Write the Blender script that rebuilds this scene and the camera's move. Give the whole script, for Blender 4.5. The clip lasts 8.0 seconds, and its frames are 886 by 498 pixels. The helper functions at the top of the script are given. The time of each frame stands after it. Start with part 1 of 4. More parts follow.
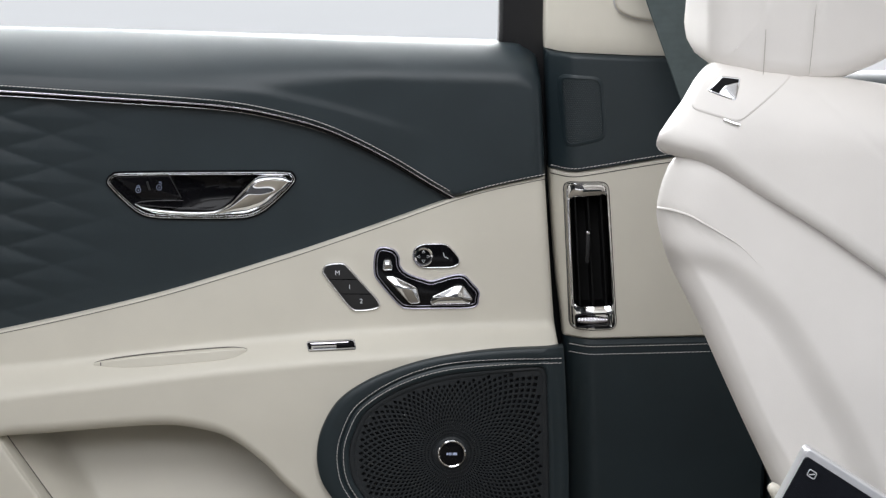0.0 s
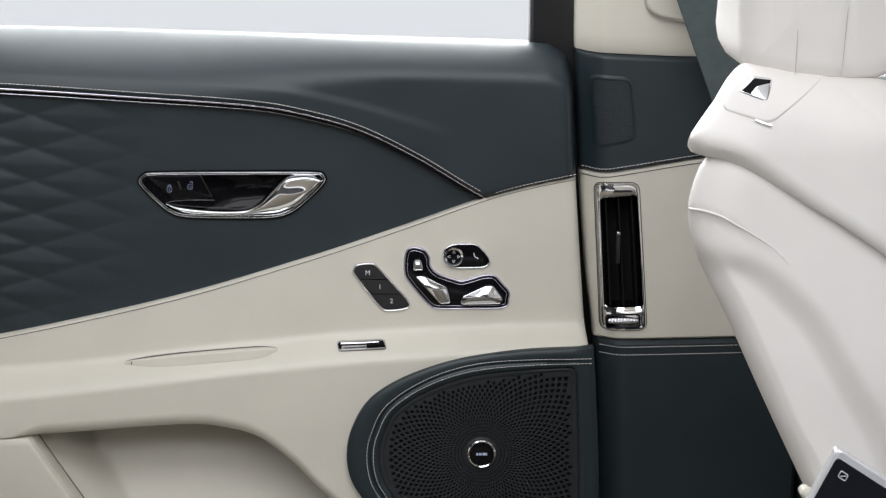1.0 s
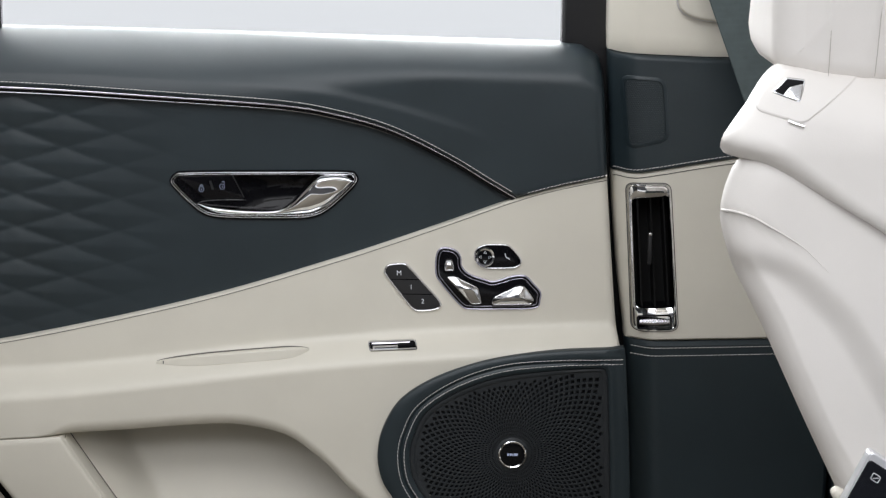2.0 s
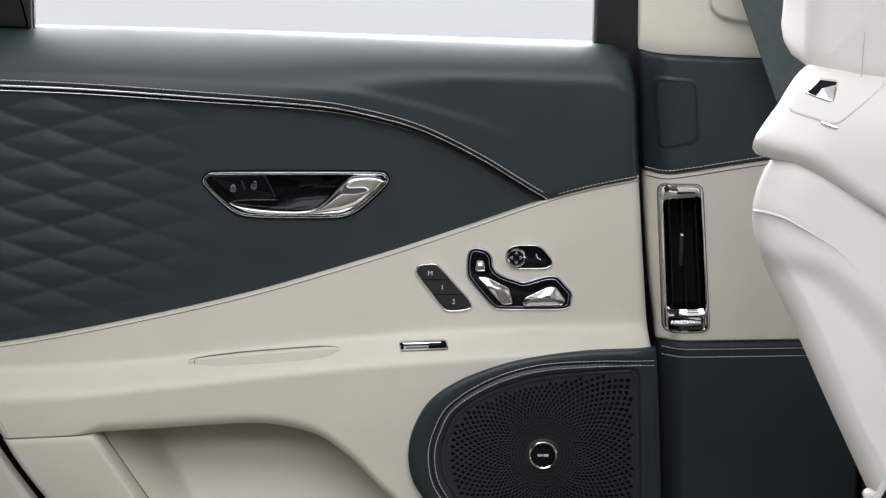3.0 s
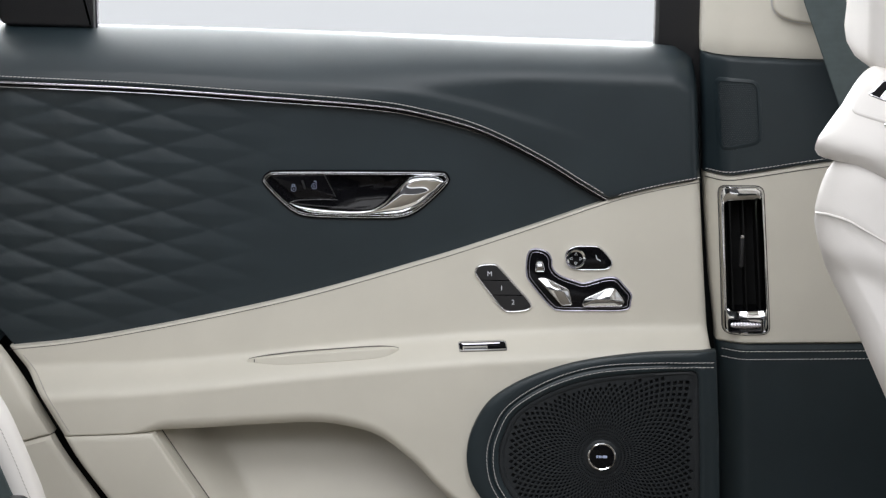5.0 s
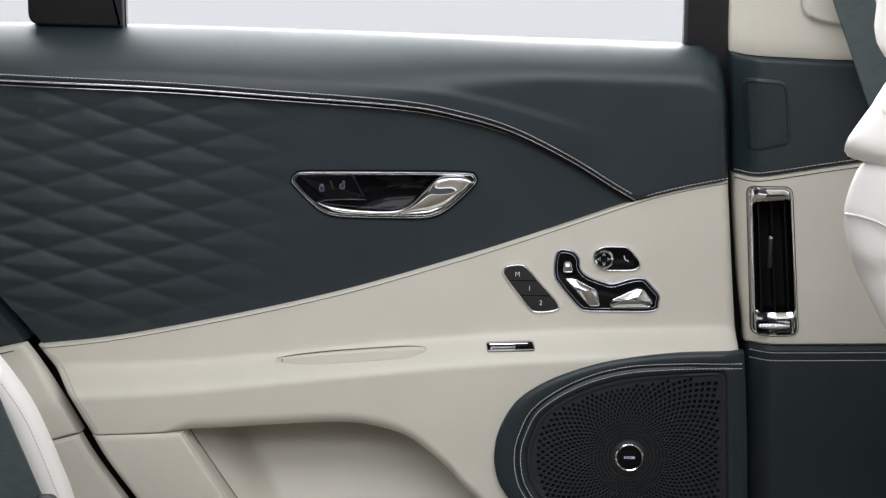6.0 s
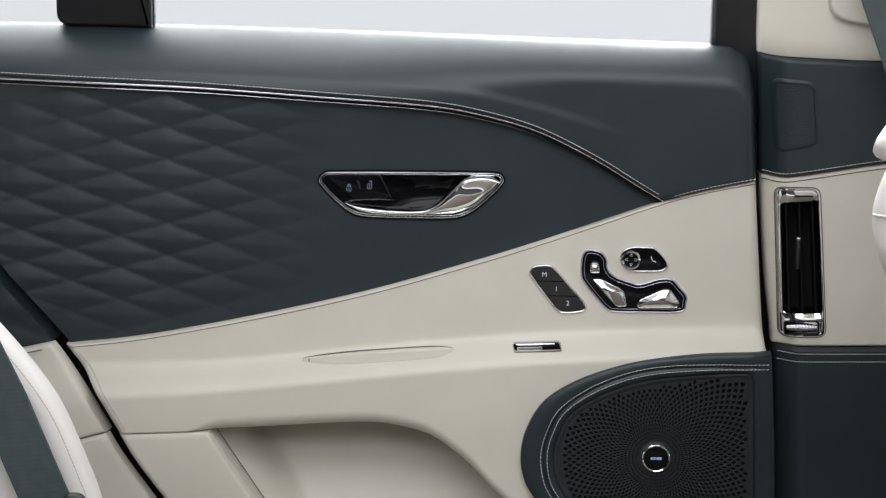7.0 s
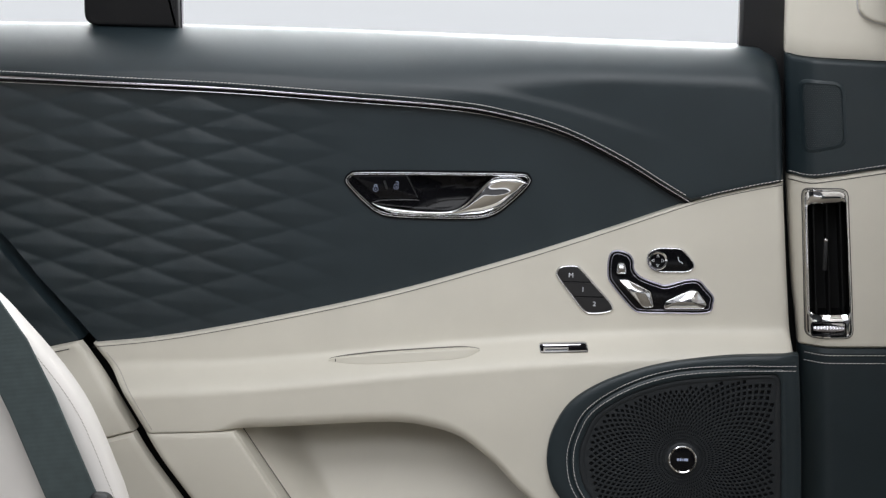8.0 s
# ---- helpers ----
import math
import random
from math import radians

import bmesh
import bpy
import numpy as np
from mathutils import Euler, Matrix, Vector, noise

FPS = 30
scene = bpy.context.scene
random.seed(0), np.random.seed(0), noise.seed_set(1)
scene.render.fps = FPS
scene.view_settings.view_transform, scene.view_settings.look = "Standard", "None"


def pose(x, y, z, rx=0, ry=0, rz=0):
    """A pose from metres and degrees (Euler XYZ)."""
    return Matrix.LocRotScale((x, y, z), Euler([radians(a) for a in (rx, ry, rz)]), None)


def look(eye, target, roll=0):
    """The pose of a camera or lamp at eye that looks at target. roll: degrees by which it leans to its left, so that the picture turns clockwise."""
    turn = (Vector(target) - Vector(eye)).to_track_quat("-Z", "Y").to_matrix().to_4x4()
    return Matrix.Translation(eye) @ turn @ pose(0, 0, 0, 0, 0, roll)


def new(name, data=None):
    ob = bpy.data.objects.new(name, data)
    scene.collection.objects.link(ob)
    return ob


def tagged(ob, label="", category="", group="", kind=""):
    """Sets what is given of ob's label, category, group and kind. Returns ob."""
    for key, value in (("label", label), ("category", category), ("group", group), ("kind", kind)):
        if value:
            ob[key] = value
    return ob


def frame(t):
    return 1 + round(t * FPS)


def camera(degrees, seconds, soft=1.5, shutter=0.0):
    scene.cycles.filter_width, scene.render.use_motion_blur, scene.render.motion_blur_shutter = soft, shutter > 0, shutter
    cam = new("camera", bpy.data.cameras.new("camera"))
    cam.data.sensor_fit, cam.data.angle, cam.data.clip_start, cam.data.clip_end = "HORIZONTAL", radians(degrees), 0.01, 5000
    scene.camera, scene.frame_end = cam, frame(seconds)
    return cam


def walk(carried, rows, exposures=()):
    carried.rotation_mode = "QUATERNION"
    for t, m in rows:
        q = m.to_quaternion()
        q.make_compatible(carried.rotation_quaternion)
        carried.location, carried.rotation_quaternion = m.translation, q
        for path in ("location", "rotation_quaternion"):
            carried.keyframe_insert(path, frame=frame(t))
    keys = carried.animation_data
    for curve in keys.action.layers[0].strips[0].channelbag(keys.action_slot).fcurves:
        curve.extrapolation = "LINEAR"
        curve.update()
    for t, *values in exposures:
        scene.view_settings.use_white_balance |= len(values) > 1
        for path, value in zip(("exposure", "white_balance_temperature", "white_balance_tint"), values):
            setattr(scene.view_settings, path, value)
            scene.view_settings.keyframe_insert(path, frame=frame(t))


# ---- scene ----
cam = camera(24.4, 8.0, soft=1.3)
walk(cam, [(t, pose(x, y, z, rx, ry, rz)) for t, x, y, z, rx, ry, rz in [
    (0.0, 0.0000, -2.1500, 1.1700, 79.483, -0.609, -2.887),
    (0.5, -0.0006, -2.1501, 1.1700, 79.481, -0.607, -2.477),
    (1.0, -0.0012, -2.1503, 1.1700, 79.480, -0.605, -2.056),
    (1.5, -0.0018, -2.1504, 1.1700, 79.480, -0.605, -1.629),
    (2.0, -0.0025, -2.1505, 1.1700, 79.481, -0.605, -1.199),
    (2.5, -0.0031, -2.1507, 1.1700, 79.482, -0.607, -0.769),
    (3.0, -0.0037, -2.1508, 1.1700, 79.483, -0.609, -0.343),
    (3.5, -0.0043, -2.1509, 1.1699, 79.483, -0.611, 0.077),
    (4.0, -0.0049, -2.1511, 1.1699, 79.483, -0.614, 0.490),
    (4.5, -0.0055, -2.1512, 1.1699, 79.483, -0.616, 0.894),
    (5.0, -0.0061, -2.1513, 1.1699, 79.482, -0.618, 1.289),
    (5.5, -0.0067, -2.1514, 1.1699, 79.481, -0.620, 1.676),
    (6.0, -0.0072, -2.1515, 1.1699, 79.480, -0.620, 2.054),
    (6.5, -0.0077, -2.1517, 1.1699, 79.479, -0.619, 2.425),
    (7.0, -0.0083, -2.1518, 1.1699, 79.479, -0.617, 2.791),
    (7.5, -0.0088, -2.1519, 1.1699, 79.480, -0.612, 3.154),
    (8.0, -0.0093, -2.1520, 1.1699, 79.483, -0.605, 3.517),
]])

# ---- light: a white photo studio, light from all round and a large softbox over the open side ----
world = bpy.data.worlds.new("studio_light")
scene.world = world
world.use_nodes = True
world.node_tree.nodes["Background"].inputs[0].default_value = (0.94, 0.962, 1.0, 1)
world.node_tree.nodes["Background"].inputs[1].default_value = 0.95
scene.view_settings.exposure = 0.0


def softbox(name, eye, target, sx, sy, watts, color=(1, 1, 1)):
    lamp = bpy.data.lights.new(name, "AREA")
    lamp.shape, lamp.size, lamp.size_y, lamp.energy, lamp.color = "RECTANGLE", sx, sy, watts, color
    ob = new(name, lamp)
    ob.matrix_world = look(eye, target)
    return ob


softbox("softbox_front", (-0.1, -3.4, 3.3), (0.1, 0.0, 0.8), 4.2, 2.6, 143, (0.945, 0.96, 1.0))
softbox("softbox_overhead", (-0.2, 1.3, 3.4), (-0.2, 0.35, 0.9), 3.6, 2.4, 110, (0.97, 0.985, 1.0))
# added unseen lamp: stands in for the bright backdrop reflected along the sill
softbox("backdrop_fill", (-0.1, 3.0, 2.35), (-0.1, 0.0, 0.98), 4.2, 1.3, 265, (0.97, 0.985, 1.0))


# ---- materials ----
def material(name, color, rough=0.5, metal=0.0, grain=0.0, grain_size=0.002, mottle=0.0, mottle_size=0.05,
             coat=0.0, spec=0.5, rough_var=0.0, grain_kind="voronoi"):
    m = bpy.data.materials.new(name)
    m.use_nodes = True
    nt = m.node_tree
    b = nt.nodes["Principled BSDF"]
    b.inputs["Base Color"].default_value = (*color, 1)
    b.inputs["Roughness"].default_value = rough
    b.inputs["Metallic"].default_value = metal
    b.inputs["Specular IOR Level"].default_value = spec
    b.inputs["Coat Weight"].default_value = coat
    b.inputs["Coat Roughness"].default_value = 0.05
    tc = nt.nodes.new("ShaderNodeTexCoord")
    if mottle:
        n = nt.nodes.new("ShaderNodeTexNoise")
        n.inputs["Scale"].default_value = 1 / mottle_size
        n.inputs["Detail"].default_value = 4
        nt.links.new(tc.outputs["Object"], n.inputs["Vector"])
        ramp = nt.nodes.new("ShaderNodeMapRange")
        ramp.inputs["From Min"].default_value, ramp.inputs["From Max"].default_value = 0.3, 0.7
        ramp.inputs["To Min"].default_value, ramp.inputs["To Max"].default_value = 1 - mottle, 1 + mottle
        nt.links.new(n.outputs["Fac"], ramp.inputs["Value"])
        mul = nt.nodes.new("ShaderNodeVectorMath")
        mul.operation = "SCALE"
        mul.inputs[0].default_value = color
        nt.links.new(ramp.outputs["Result"], mul.inputs["Scale"])
        nt.links.new(mul.outputs["Vector"], b.inputs["Base Color"])
        if rough_var:
            rr = nt.nodes.new("ShaderNodeMapRange")
            rr.inputs["To Min"].default_value, rr.inputs["To Max"].default_value = rough - rough_var, rough + rough_var
            nt.links.new(n.outputs["Fac"], rr.inputs["Value"])
            nt.links.new(rr.outputs["Result"], b.inputs["Roughness"])
    if grain:
        if grain_kind == "voronoi":
            v = nt.nodes.new("ShaderNodeTexVoronoi")
            v.feature = "SMOOTH_F1"
            out = v.outputs["Distance"]
        else:
            v = nt.nodes.new("ShaderNodeTexNoise")
            out = v.outputs["Fac"]
        v.inputs["Scale"].default_value = 1 / grain_size
        nt.links.new(tc.outputs["Object"], v.inputs["Vector"])
        bump = nt.nodes.new("ShaderNodeBump")
        bump.inputs["Strength"].default_value = grain
        bump.inputs["Distance"].default_value = grain_size * 0.3
        nt.links.new(out, bump.inputs["Height"])
        nt.links.new(bump.outputs["Normal"], b.inputs["Normal"])
    return m


DARK = material("dark_green_leather", (0.0126, 0.0216, 0.0264), 0.45, grain=0.12, grain_size=0.0010, mottle=0.10, mottle_size=0.06, rough_var=0.06)
CREAM = material("cream_leather", (0.634, 0.602, 0.524), 0.45, grain=0.12, grain_size=0.0011, mottle=0.03, mottle_size=0.08, rough_var=0.06)
SEAT = material("linen_white_leather", (0.75, 0.718, 0.685), 0.5, grain=0.12, grain_size=0.0011, mottle=0.03, mottle_size=0.07, rough_var=0.06)
CHROME = material("polished_chrome", (0.86, 0.86, 0.87), 0.06, metal=1, mottle=0.02, mottle_size=0.02)
SATIN = material("satin_metal", (0.75, 0.75, 0.77), 0.25, metal=1, mottle=0.02, mottle_size=0.02)
BRIGHT = material("soft_chrome", (0.64, 0.64, 0.65), 0.11, metal=1, mottle=0.02, mottle_size=0.01)
GLOSS = material("gloss_black", (0.004, 0.004, 0.005), 0.1, spec=0.16, mottle=0.1, mottle_size=0.02)
BUTTON = material("soft_black_plastic", (0.018, 0.018, 0.019), 0.38, grain=0.1, grain_size=0.0006, grain_kind="noise", mottle=0.1, mottle_size=0.02)
RUBBER = material("black_rubber", (0.008, 0.008, 0.009), 0.6, grain=0.2, grain_size=0.001, grain_kind="noise", mottle=0.1, mottle_size=0.03)
PILLAR = material("black_pillar_plastic", (0.006, 0.006, 0.007), 0.45, spec=0.3, grain=0.2, grain_size=0.0008, grain_kind="noise", mottle=0.1, mottle_size=0.05)
# chrome with its colour toned down to imitate darker reflections
TONEDCHROME = material("toned_chrome", (0.66, 0.64, 0.69), 0.12, metal=1, mottle=0.02, mottle_size=0.01)
RIM = material("violet_chrome_rim", (0.50, 0.49, 0.58), 0.22, metal=0.7, mottle=0.05, mottle_size=0.01)
VENTBLACK = material("vent_black_plastic", (0.005, 0.005, 0.005), 0.5, spec=0.25, mottle=0.1, mottle_size=0.02)
GRILLE = material("grille_plastic", (0.012, 0.015, 0.018), 0.48, grain=0.15, grain_size=0.0006, grain_kind="noise", mottle=0.08, mottle_size=0.03)
VOID = material("speaker_cloth", (0.003, 0.003, 0.003), 0.9, mottle=0.2, mottle_size=0.01)
THREAD = material("pale_thread", (0.72, 0.68, 0.66), 0.7, mottle=0.15, mottle_size=0.004)
SEAM = material("dark_seam_thread", (0.06, 0.055, 0.05), 0.7, mottle=0.2, mottle_size=0.004)
CSEAM = material("cream_seam_thread", (0.46, 0.43, 0.39), 0.7, mottle=0.1, mottle_size=0.004)
LIDSEAM = material("dark_gap_line", (0.13, 0.12, 0.105), 0.8, mottle=0.1, mottle_size=0.004)
ICON = material("white_icon_print", (0.75, 0.77, 0.82), 0.5, mottle=0.03, mottle_size=0.01)
BLUEICON = material("lit_icon_print", (0.44, 0.50, 0.70), 0.5, mottle=0.03, mottle_size=0.01)
CARPET = material("dark_carpet", (0.03, 0.033, 0.036), 0.9, grain=0.6, grain_size=0.003, grain_kind="noise", mottle=0.2, mottle_size=0.02)
MAT = material("dark_beige_carpet", (0.17, 0.150, 0.120), 0.9, grain=0.6, grain_size=0.003, grain_kind="noise", mottle=0.1, mottle_size=0.02)
STUDIO = material("studio_floor_paint", (0.84, 0.835, 0.85), 0.5, grain=0.05, grain_size=0.01, grain_kind="noise", mottle=0.012, mottle_size=2.5)
HEADLINER = material("headliner_cloth", (0.5, 0.47, 0.42), 0.9, grain=0.3, grain_size=0.001, grain_kind="noise", mottle=0.04, mottle_size=0.05)
BACKCLOTH = material("dark_flag_cloth", (0.035, 0.035, 0.037), 0.85, grain=0.2, grain_size=0.01, grain_kind="noise", mottle=0.1, mottle_size=0.4)
SCREEN = material("screen_glass", (0.008, 0.009, 0.012), 0.06, mottle=0.1, mottle_size=0.02)
SILVER = material("pale_silver_edge", (0.72, 0.72, 0.74), 0.3, metal=0.6, mottle=0.02, mottle_size=0.01)


def belt_material():
    m = material("belt_webbing", (0.056, 0.076, 0.078), 0.62, mottle=0.12, mottle_size=0.012)
    nt = m.node_tree
    w = nt.nodes.new("ShaderNodeTexWave")
    w.bands_direction = "Z"
    w.inputs["Scale"].default_value = 260
    w.inputs["Distortion"].default_value = 0.6
    tc = nt.nodes.new("ShaderNodeTexCoord")
    nt.links.new(tc.outputs["Object"], w.inputs["Vector"])
    bump = nt.nodes.new("ShaderNodeBump")
    bump.inputs["Strength"].default_value = 0.25
    bump.inputs["Distance"].default_value = 0.0005
    nt.links.new(w.outputs["Fac"], bump.inputs["Height"])
    nt.links.new(bump.outputs["Normal"], nt.nodes["Principled BSDF"].inputs["Normal"])
    return m


BELT = belt_material()


def glass_material():
    m = bpy.data.materials.new("window_glass")
    m.use_nodes = True
    b = m.node_tree.nodes["Principled BSDF"]
    b.inputs["Base Color"].default_value = (0.97, 0.985, 0.98, 1)
    b.inputs["Roughness"].default_value = 0.01
    b.inputs["Transmission Weight"].default_value = 1
    b.inputs["IOR"].default_value = 1.02
    return m


GLASS = glass_material()


# ---- building helpers ----
def thing(name, base, label, category, kind="", group=""):
    ob = new(name)
    ob.location = base
    ob.empty_display_size = 0.05
    return tagged(ob, label, category, group, kind)


def part(name, bm, mat, parent=None, label="", smooth=True, mats=()):
    bmesh.ops.recalc_face_normals(bm, faces=bm.faces[:])
    me = bpy.data.meshes.new(name)
    if smooth:
        for f in bm.faces:
            f.smooth = True
        for e in bm.edges:
            if len(e.link_faces) == 2 and e.calc_face_angle(0) > radians(38):
                e.smooth = False
    bm.to_mesh(me)
    bm.free()
    me.materials.append(mat)
    for extra in mats:
        me.materials.append(extra)
    ob = new(name, me)
    if parent:
        ob.parent = parent
        if parent.parent is None:
            ob.matrix_parent_inverse = Matrix.Translation(parent.location).inverted()
    if label:
        ob["label"] = label
    return ob


def spline(pts, n=8, closed=False):
    """Catmull-Rom through the points, n steps a span."""
    p = [np.array(q, float) for q in pts]
    k = len(p)
    out = []
    spans = k if closed else k - 1
    for i in range(spans):
        a, b, c, d = ((p[(i + j) % k] if closed else p[min(max(i + j, 0), k - 1)]) for j in (-1, 0, 1, 2))
        for s in range(n):
            t = s / n
            out.append(0.5 * (2 * b + (c - a) * t + (2 * a - 5 * b + 4 * c - d) * t * t + (3 * b - a - 3 * c + d) * t ** 3))
    if not closed:
        out.append(p[-1])
    return np.array(out)


def line(pts):
    """z as a function of x (or x of z, with the pairs turned) along a smooth curve."""
    c = spline(pts, 10)
    if c[0][0] > c[-1][0]:
        c = c[::-1]
    xs, zs = c[:, 0], c[:, 1]
    return lambda x: float(np.interp(x, xs, zs))


def turned(pts):
    return [(b, a) for a, b in pts]


def smoothstep(a, b, x):
    t = min(max((x - a) / (b - a), 0), 1)
    return t * t * (3 - 2 * t)


def roll_edge(d, r):
    """How far a rolled edge of radius r falls back at the distance d from the edge."""
    return 0 if d >= r else r - math.sqrt(max(r * r - (r - d) ** 2, 0))


def graded(n, ends):
    """n + 1 steps from 0 to 1, closer together at the ends."""
    return [(1 - ends) * i / n + ends * 0.5 * (1 - math.cos(math.pi * i / n)) for i in range(n + 1)]


def in_outline(c, x, z):
    (x0, z0), (x1, z1) = c.min(0), c.max(0)
    if not (x0 < x < x1 and z0 < z < z1):
        return False
    a, b = c, np.roll(c, -1, 0)
    cross = (a[:, 1] > z) != (b[:, 1] > z)
    at = (b[cross, 0] - a[cross, 0]) * (z - a[cross, 1]) / (b[cross, 1] - a[cross, 1]) + a[cross, 0]
    return int(np.sum(x < at)) % 2 == 1


def patch(left, right, low, high, depth, nu, nv, roll=(0, 0, 0, 0), back=0.02, ends=0.7, hole=None):
    """A padded panel: left/right give x at a height, low/high give z at an x, depth gives y; edges roll back."""
    bm = bmesh.new()
    grid = []
    us, vs = graded(nu, ends), graded(nv, ends)
    for v in vs:
        row = []
        for u in us:
            x, z = left(0.8) + (right(0.8) - left(0.8)) * u, 0.8
            for _ in range(14):
                z = low(x) + (high(x) - low(x)) * v
                x = 0.5 * x + 0.5 * (left(z) + (right(z) - left(z)) * u)
            rl, rr, rb, rt = (w(x) if callable(w) else w for w in roll)
            fall = max(roll_edge(x - left(z), rl) if rl else 0, roll_edge(right(z) - x, rr) if rr else 0,
                       roll_edge(z - low(x), rb) if rb else 0, roll_edge(high(x) - z, rt) if rt else 0)
            row.append(bm.verts.new((x, depth(x, z) + fall, z)))
        grid.append(row)
    for a, b in zip(grid, grid[1:]):
        for i in range(nu):
            q = (a[i], a[i + 1], b[i + 1], b[i])
            if hole is None or not in_outline(hole, sum(v.co.x for v in q) / 4, sum(v.co.z for v in q) / 4):
                bm.faces.new(q)
    ring = grid[0][:-1] + [r[-1] for r in grid[:-1]] + grid[-1][:0:-1] + [r[0] for r in grid[:0:-1]]
    ym = max(v.co.y for v in ring)
    rear = [bm.verts.new((v.co.x, max(ym, v.co.y) + back, v.co.z)) for v in ring]
    for i in range(len(ring)):
        j = (i + 1) % len(ring)
        bm.faces.new((ring[i], ring[j], rear[j], rear[i]))
    return bm


def inset(c, d):
    """A closed outline moved inwards by d (outwards for a negative d)."""
    c = np.asarray(c)
    t = np.roll(c, -1, 0) - np.roll(c, 1, 0)
    t /= np.maximum(np.linalg.norm(t, axis=1, keepdims=True), 1e-9)
    area = 0.5 * np.sum(c[:, 0] * np.roll(c[:, 1], -1) - np.roll(c[:, 0], -1) * c[:, 1])
    nrm = np.stack([-t[:, 1], t[:, 0]], 1) * (1 if area > 0 else -1)
    return c + nrm * d


def loft(rings, cap_first=False, cap_last=True, bm=None, mi=0):
    """Rings are pairs of an outline in x, z and a y (a number or a function of x, z)."""
    bm = bm or bmesh.new()
    rows = []
    for c, y in rings:
        rows.append([bm.verts.new((p[0], y(p[0], p[1]) if callable(y) else y, p[1])) for p in c])
    for a, b in zip(rows, rows[1:]):
        k = len(a)
        for i in range(k):
            f = bm.faces.new((a[i], a[(i + 1) % k], b[(i + 1) % k], b[i]))
            f.material_index = mi
    for flag, row in ((cap_first, rows[0]), (cap_last, rows[-1])):
        if flag:
            f = bm.faces.new(row)
            f.material_index = mi
    return bm


def plate(c, y, thick, r, segs=4, bm=None):
    """A plate with a rounded front edge: outline c, front at y."""
    c = np.asarray(c)
    rings = [(c, y + thick)]
    for k in range(segs + 1):
        a = 0.5 * math.pi * k / segs
        rings.append((inset(c, r * (1 - math.cos(a))), y + r - r * math.sin(a)))
    return loft(rings, cap_first=True, bm=bm)


def frame_ring(c, y, width, height, back=0.01, bm=None, segs=6):
    """A rounded bezel that runs round the outline c, width wide, height proud of y."""
    c = np.asarray(c)
    rings = [(c, y + back)]
    for k in range(segs + 1):
        a = math.pi * k / segs
        rings.append((inset(c, width * 0.5 * (1 - math.cos(a))), y - height * math.sin(a)))
    rings.append((inset(c, width), y + back))
    return loft(rings, cap_last=False, bm=bm)


def pillow(c, near, far, r, bulge=0.0, centre=None, far_r=None, far_deep=None, steps=7, relief=None, cap_rings=7):
    """A stuffed body: outline c in x, z, from y = far to y = near, edges rounded by r; the near face bulges."""
    c = np.asarray(c)
    fr = far_r or r * 0.6
    deep = far_deep or fr
    mid0 = np.array(centre) if centre is not None else c.mean(0)

    def drawn(d):
        """The outline drawn in towards the middle by about d."""
        away = c - mid0
        size = np.linalg.norm(away, axis=1, keepdims=True)
        return mid0 + away * np.maximum(1 - d / size, 0.25)

    rings = []
    for k in range(11):
        a = 0.5 * math.pi * k / 10
        rings.append((drawn(fr * (1 - math.sin(a))), far - deep + deep * math.cos(a)))
    for k in range(steps + 1):
        a = 0.5 * math.pi * k / steps
        rings.append((inset(c, r * (1 - math.cos(a))), near + r - r * math.sin(a)))
    inner = inset(c, r)
    mid = np.array(centre) if centre is not None else inner.mean(0)
    for k in range(1, cap_rings):
        s = 1 - k / cap_rings
        rings.append((mid + (inner - mid) * s, near - bulge * (1 - s * s)))
    if relief:
        rings = [(o, (lambda x, z, yy=y: yy + relief(x, z))) for o, y in rings]
    return loft(rings, cap_first=True)


def body_depth(c, near, rolls, relief):
    """The depth of a stuffed body's near side: rounded towards stretches of its outline c.
    rolls are pairs of a test (x, z) for the stretch and a (width, depth) by (x, z)."""
    c = dense(c, 0.003)
    sides = []
    for test, size in rolls:
        keep = [k for k in range(len(c)) if test(*c[k]) and test(*c[(k + 1) % len(c)])]
        a, b = c[keep], c[[(k + 1) % len(c) for k in keep]]
        sides.append((a, b - a, np.maximum(np.sum((b - a) ** 2, 1), 1e-12), size))

    def depth(x, z):
        y = near + relief(x, z)
        p = np.array((x, z))
        for a, ab, len2, size in sides:
            width, deep = size(x, z)
            f = np.clip(np.sum((p - a) * ab, 1) / len2, 0, 1)[:, None]
            t = min(math.sqrt(float(np.min(np.sum((a + ab * f - p) ** 2, 1)))) / width, 1.0)
            y += deep * (1 - math.sqrt(max(1 - (1 - t) ** 2, 0)))
        return y
    return depth


